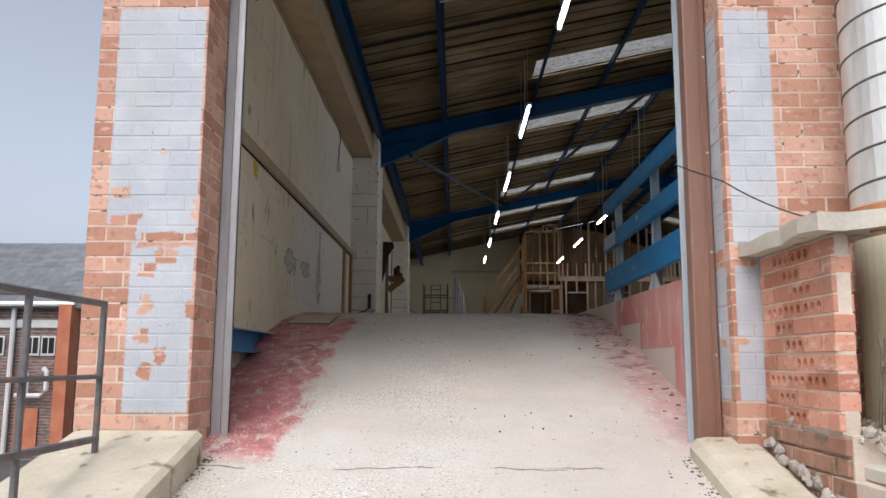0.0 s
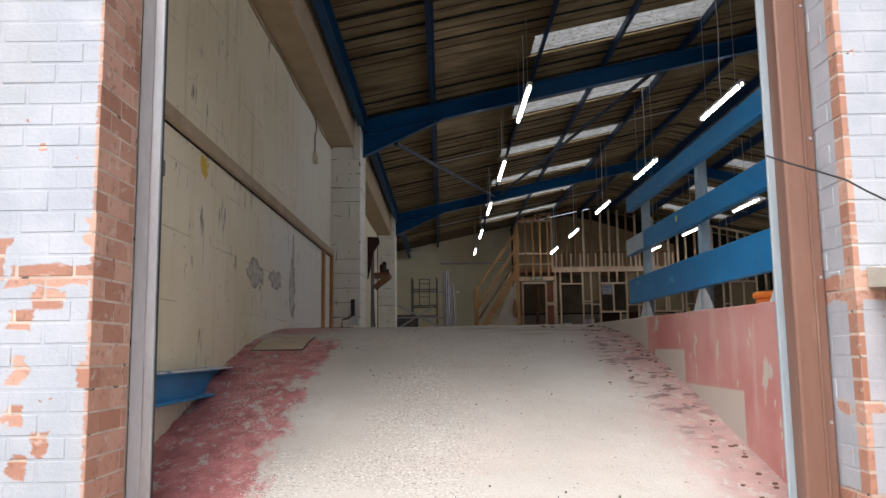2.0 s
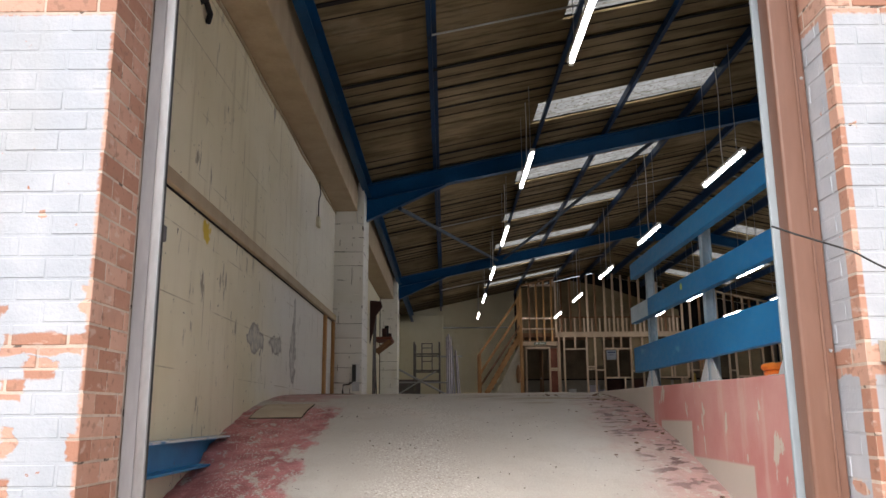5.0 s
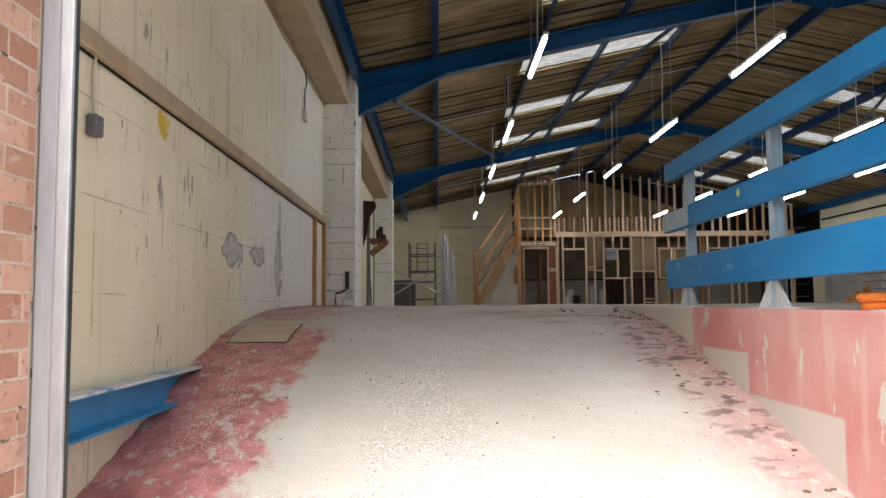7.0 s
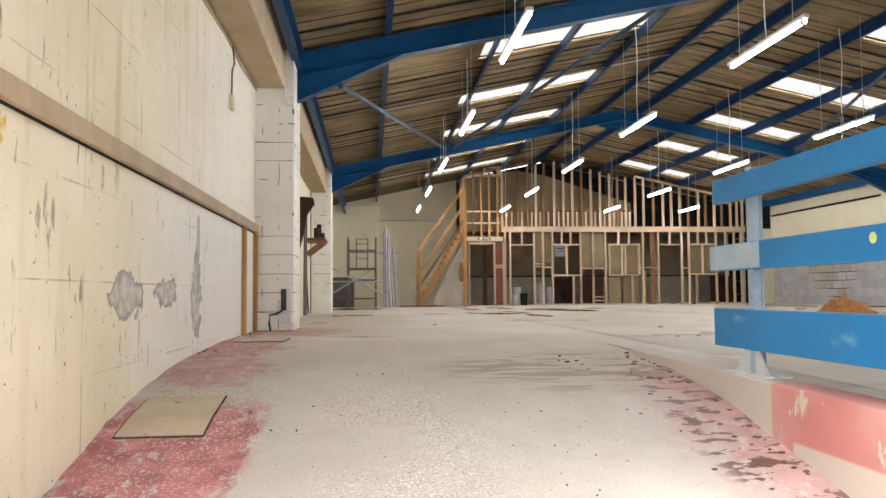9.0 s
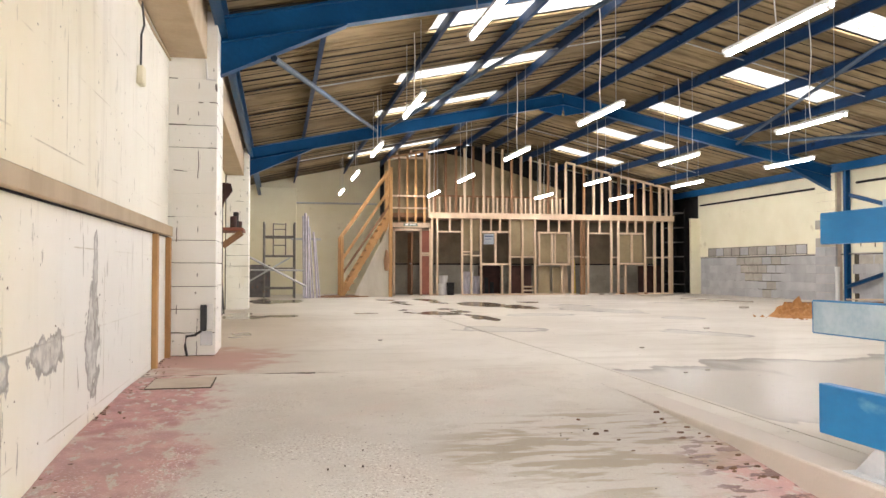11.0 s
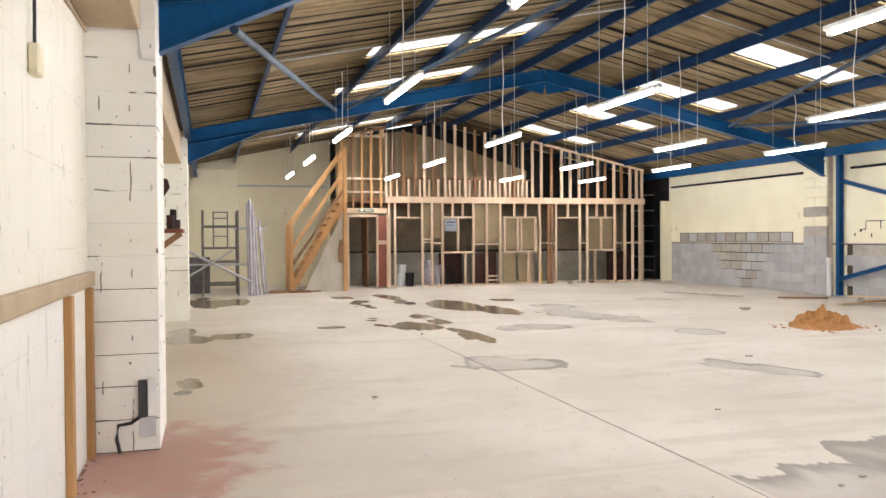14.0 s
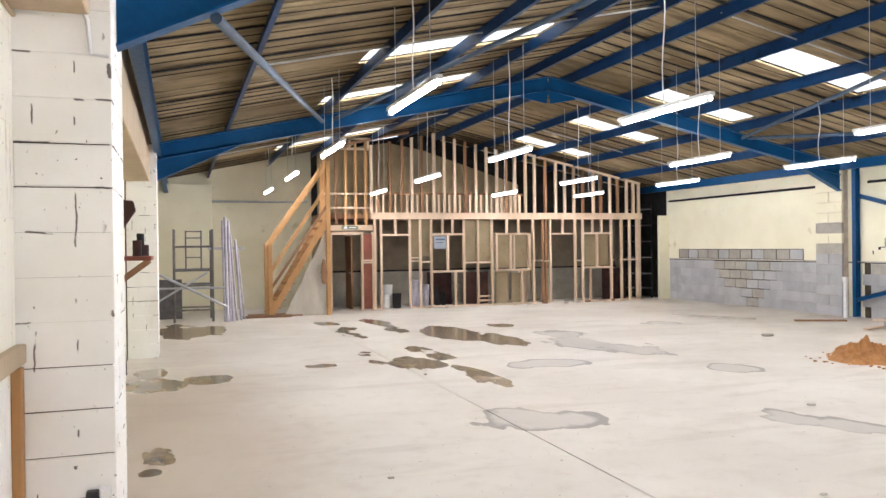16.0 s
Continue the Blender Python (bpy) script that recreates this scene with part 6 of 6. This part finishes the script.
# ---- house across the yard ----
hx0, hx1, hy = -40.0, -10.6, 22.0
hs = thing("house", (-22, hy, -3.36), "dark brick terrace with a slate roof across the yard", "house")
part("wall", boxes((hx0, hx1, hy, hy + 7, -3.36, 0.95)), FAR_BRICK, hs)
part("wing", boxes((-10.95, -10.6, hy - 0.5, hy - 0.01, -3.36, 0.9)), FAR_RED, hs, "red brick end bay")
roof = part("roof", section((hx0 - 0.2, hy - 0.3, 0.92), (hx1 + 0.2, hy - 0.3, 0.92), [(0, 0), (-3.8, 2.3), (-7.6, 0), (-7.6, -0.1), (0, -0.1)]), SLATE, hs)
part("gutter", rod((hx0, hy - 0.33, 0.93), (hx1, hy - 0.33, 0.93), 0.07, 8), WHITE_PLASTIC, hs)
part("orange_door", boxes((-12.2, -11.55, hy - 0.06, hy - 0.02, -3.2, -1.95)), FAR_RED, hs, "orange-red door panel")
for x in (-11.85, -11.4, -12.85, -13.3, -14.6, -15.1, -16.2):
    w = part("window", boxes((x - 0.2, x + 0.2, hy - 0.06, hy - 0.02, -0.5, 0.05)), FAR_TRIM, hs)
    for q in (-0.09, 0.09):
        part("pane", boxes((x + q - 0.07, x + q + 0.07, hy - 0.075, hy - 0.062, -0.44, 0.0)), DARK, w)
part("band", boxes((hx0, hx1, hy - 0.05, hy - 0.01, 0.28, 0.5)), FAR_TRIM, hs, "pale stone band under the eaves")
for x in (-12.4, -14.0):
    part("drain_pipe", rod((x, hy - 0.12, -3.3), (x, hy - 0.12, 0.85), 0.07, 8), FAR_TRIM, hs)
for x in (-11.55, -13.1):
    part("vent_pipe", tube_path([(x - 0.6, hy - 0.2, -1.6), (x + 0.1, hy - 0.2, -1.6), (x + 0.25, hy - 0.2, -1.45), (x + 0.25, hy - 0.2, -0.95), (x + 0.12, hy - 0.15, -0.85)], 0.07), FAR_TRIM, hs)
    part("vent_pipe", tube_path([(x - 0.3, hy - 0.2, -1.6), (x - 0.3, hy - 0.2, -1.0), (x - 0.42, hy - 0.15, -0.9)], 0.06), FAR_TRIM, hs)
slate = data_of("slate", chamfered(-0.3, 0.3, -0.17, 0.17, 0, 0.02, 0.004), SLATE)
up = math.degrees(math.atan2(2.3, 3.8))
for r in range(12):
    for c in range(14):
        d = 0.2 + 0.35 * r
        ob = piece("slate", slate, roof, pose(-18.2 + 0.61 * c + 0.3 * (r % 2), hy - 0.3 + d * math.cos(radians(up)), 0.94 + d * math.sin(radians(up)), up, 0, 0))

# ---- blockwork of the pillars and the east wall ----
CACHE = {}


def block_data(name, dx, dy, dz, material, edge=0.004):
    key = (name, round(dx, 3), round(dy, 3), round(dz, 3), material.name)
    if key not in CACHE:
        CACHE[key] = data_of(name, chamfered(-dx / 2, dx / 2, -dy / 2, dy / 2, -dz / 2, dz / 2, edge), material)
    return CACHE[key]


def lay(name, parent, x0, x1, y0, y1, z0, z1, material, edge=0.004, off=0.0):
    d = block_data(name, x1 - x0, y1 - y0, z1 - z0, material, edge)
    return piece(name, d, parent, pose((x0 + x1) / 2 + off * random.uniform(-1, 1), (y0 + y1) / 2 + off * random.uniform(-1, 1), (z0 + z1) / 2))


for y0, y1 in ((13.17, 14.0), (21.9, 22.75)):
    pillar = structure("pillar", boxes((WEST - 0.02, -1.345, y0 + 0.012, y1 - 0.012, -0.05, 3.3)), DARK_JOINT, "cream painted block pillar with open joints", "pillar")
    for i in range(15):
        cut = y0 + (0.415 if i % 2 else 0.3)
        for a, b in ((y0, cut), (cut, y1)):
            g = 0.005 if random.random() < 0.16 else 0.0006
            lay("block", pillar, WEST, -1.333, a + g, b - g, 0.222 * i + g, 0.222 * (i + 1) - g, PILLAR_PAINT, 0.0015 + g * 0.5, 0.0012)
east = bpy.data.objects["wall_east"]
pil = structure("east_pillar", boxes((EAST - 0.16, EAST, 22.7, 23.45, 0, 3.3)), MORTAR, "half-stripped block pillar on the wall", "pillar")
for i in range(14):
    for a, b in (((22.69, 23.08), (23.08, 23.46)) if i % 2 else ((22.69, 23.46),)):
        m = GREY_BLOCK if i < 6 else (DIRTY_BLOCK if i in (6, 8) else CREAM)
        lay("block", pil, EAST - 0.19, EAST - 0.13, a + 0.004, b - 0.004, 0.235 * i + 0.004, 0.235 * (i + 1) - 0.004, m, 0.005, 0.004)
for i in range(5):
    y = 12.4 - (0.22 if i % 2 else 0)
    while y < 29.4:
        y1 = min(y + 0.44, 29.45)
        if not (22.25 < (y + y1) / 2 < 23.5) and y1 - y > 0.1:
            mid = (y + y1) / 2
            bond = 0.012 if abs(mid - 26.0) < 0.22 + 0.26 * i else 0.0008
            lay("block", east, EAST - 0.022, EAST + 0.02, y + bond, y1 - bond, 0.24 * i + bond, 0.24 * (i + 1) - bond, DIRTY_BLOCK if bond > 0.01 and random.random() < 0.5 else GREY_BLOCK, 0.002)
        y = y1
structure("blockwork_bed", boxes((EAST - 0.012, EAST + 0.001, 12.2, 22.25, 0.002, 1.199), (EAST - 0.012, EAST + 0.001, 23.5, 29.45, 0.002, 1.199)), DARK_JOINT, "dark mortar bed of the grey blockwork", "wall")
structure("upper_block_bed", boxes((EAST - 0.006, EAST + 0.001, 24.03, 29.0, 1.25, 1.52)), DARK_JOINT, "dark mortar bed of the exposed blocks", "wall")
for k in range(11):
    lay("block", east, EAST - 0.014, EAST + 0.02, 24.05 + 0.45 * k, 24.47 + 0.45 * k, 1.265, 1.505, DIRTY_BLOCK if k % 3 else GREY_BLOCK, 0.006, 0.004)
for k in range(2):
    lay("block", east, EAST - 0.024, EAST + 0.02, 21.1 + 0.5 * k, 21.57 + 0.5 * k, 0.965, 1.19, DIRTY_BLOCK, 0.006)
# stepped cracks in the painted wall beside the column
for y0, y1, z0, z1 in ((21.84, 21.9, 1.5, 1.56), (21.72, 21.86, 1.545, 1.565), (21.715, 21.735, 1.565, 1.74), (21.2, 21.72, 1.735, 1.755), (21.3, 21.325, 1.57, 1.735), (21.55, 21.58, 1.37, 1.47), (22.02, 22.05, 1.4, 1.48),
                       (20.4, 20.9, 1.73, 1.75), (20.4, 20.42, 1.52, 1.73)):
    tagged(solid("wall_crack", boxes((EAST - 0.002, EAST + 0.01, y0, y1, z0, z1)), DARK), "dark open crack along a block joint in the wall", "crack", "wall cracks", "structure")

# ---- facing bricks of the front wall ----
COURSE = 0.0875


def course_edges(x0, x1, start, length=0.2235):
    """The joints of one course between two ends."""
    out, x = [x0], x0 + start
    while x < x1 - 0.05:
        out.append(x)
        x += length
    return out + [x1]


for k in range(43):
    z0, z1 = -1.2 + COURSE * k, -1.2 + COURSE * (k + 1) - 0.009
    # west pier: face and reveal
    ex = course_edges(-2.09, -1.455, 0.2235 if k % 2 else 0.11)
    for i, (a, b) in enumerate(zip(ex, ex[1:])):
        last = i == len(ex) - 2
        lay("brick", front_west, a + (0.005 if i else 0), b - (0.0 if last else 0.005), FRONT, FRONT + (0.105 if k % 2 else 0.2) if last else FRONT + 0.1, z0, z1, BRICK_LEFT, 0.003, 0.0015)
    ey = course_edges(FRONT + (0.105 if k % 2 else 0.2) + 0.009, 4.732, 0.215)
    for a, b in zip(ey, ey[1:]):
        lay("brick", front_west, -1.558, -1.455, a, b - 0.009, z0, z1, BRICK_LEFT, 0.003, 0.0015)
        lay("brick", front_east, 1.53, 1.63, a, b - 0.009, z0, z1, BRICK_RIGHT, 0.003, 0.0015)
    # east wall: reveal corner at 1.567
    ex = course_edges(1.53, 2.89, 0.2235 if k % 2 else 0.11)
    for i, (a, b) in enumerate(zip(ex, ex[1:])):
        lay("brick", front_east, a + (0.005 if i else 0), b - 0.005, FRONT, FRONT + ((0.105 if k % 2 else 0.2) if i == 0 else 0.1), z0, z1, BRICK_RIGHT, 0.003, 0.0015)
for k in range(5):
    ex = course_edges(-1.455, 1.53, 0.2235 if k % 2 else 0.11)
    for a, b in zip(ex, ex[1:]):
        lay("brick", front_over, a + 0.005, b - 0.005, FRONT, FRONT + 0.1, 2.31 + COURSE * k, 2.31 + COURSE * (k + 1) - 0.009, BRICK_RAW, 0.004)
low = bpy.data.objects["low_wall_core"]
for k in range(8):
    ex = course_edges(1.715, 3.4, 0.2235 if k % 2 else 0.11)
    for a, b in zip(ex, ex[1:]):
        lay("brick", low, a + 0.005, b - 0.005, 2.985, 3.1, -1.84 + COURSE * k, -1.84 + COURSE * (k + 1) - 0.009, BRICK_RAW, 0.004)

for k in range(4):
    ey = course_edges(3.4 if k < 2 else 3.46, 4.345, 0.2235 if k % 2 else 0.11)
    for a, b in zip(ey, ey[1:]):
        if k or a > 3.7:
            lay("brick", low, 1.672, 1.76, a + 0.006, b - 0.006, -1.305 + COURSE * k, -1.305 + COURSE * (k + 1) - 0.011, BRICK_DULL, 0.006, 0.008)

# stub of bricks laid with their holes outward, under a broken cap
stub = thing("brick_stub", (1.8, 3.9, -1.0), "stub of perforated orange bricks under a broken concrete cap", "brick pillar")
part("core", boxes((1.713, 1.775, 3.526, 4.345, -1.3, -0.06)), MORTAR, stub)
bm = bmesh.new()
box(bm, 1.58, 1.98, 3.42, 4.345, -0.06, 0.02)
bmesh.ops.subdivide_edges(bm, edges=bm.edges[:], cuts=6, use_grid_fill=True)
for v in bm.verts:
    if v.co.y < 4.3:
        v.co += Vector((0.04 * noise.noise(v.co * 4), 0.04 * noise.noise(v.co * 4 + Vector((5, 0, 0))), 0.025 * noise.noise(v.co * 5 + Vector((0, 7, 0))) + 0.06 * (v.co.x - 1.8)))
part("cap", bm, CONCRETE, stub, "broken grey concrete cap")


def holed_brick(length, depth, height, holes):
    """A brick whose face towards -y has round holes."""
    bm = bmesh.new()
    w = length / holes
    h = height / 2
    for n in range(holes):
        x0 = -length / 2 + n * w
        c = x0 + w / 2
        outer = [(x0, -h), (c, -h), (x0 + w, -h), (x0 + w, 0), (x0 + w, h), (c, h), (x0, h), (x0, 0)]
        r = 0.024
        inner = [(c + r * math.cos(k), r * math.sin(k)) for k in [math.pi * (1.25 + 0.25 * i) for i in range(8)]]
        vo = [bm.verts.new((x, 0, z)) for x, z in outer]
        vi = [bm.verts.new((x, 0, z)) for x, z in inner]
        vd = [bm.verts.new((x, 0.02, z)) for x, z in inner]
        for i in range(8):
            j = (i + 1) % 8
            bm.faces.new((vo[i], vo[j], vi[j], vi[i]))
            bm.faces.new((vi[i], vi[j], vd[j], vd[i]))
        bm.faces.new(vd)
    a = length / 2
    f = [bm.verts.new((x, y, z)) for x, y, z in ((-a, 0, -h), (a, 0, -h), (a, 0, h), (-a, 0, h), (-a, depth, -h), (a, depth, -h), (a, depth, h), (-a, depth, h))]
    for q in ((0, 4, 5, 1), (1, 5, 6, 2), (2, 6, 7, 3), (3, 7, 4, 0)):
        bm.faces.new([f[i] for i in q])
    bmesh.ops.remove_doubles(bm, verts=bm.verts[:], dist=0.0001)
    bmesh.ops.recalc_face_normals(bm, faces=bm.faces[:])
    return bm


for k in range(-1, 10):
    z = -0.905 + COURSE * k
    part("mortar_bed", boxes((1.695, 1.7125, 3.525, 4.345, z + 0.0392, z + 0.0483)), MORTAR, stub)
long_holed = data_of("brick", holed_brick(0.21, 0.1, 0.078, 3), BRICK_RAW)
for k in range(10):
    z = -0.905 + COURSE * k
    joints = course_edges(3.52, 4.345, 0.219 if k % 2 else 0.11, 0.219)
    for i, (a, b) in enumerate(zip(joints, joints[1:])):
        if b - a > 0.2 and (i + k // 2) % 2 == 0 and a > 3.6 or (k in (2, 6, 9) and b - a > 0.2 and a > 3.6):
            piece("brick", long_holed, stub, pose(1.69 + 0.003 * (i % 2), (a + b) / 2, z, 0, 0, -90))
        else:
            lay("brick", stub, 1.69, 1.785, a + 0.004, b - 0.004, z - 0.039, z + 0.039, BRICK_RAW, 0.004, 0.004)
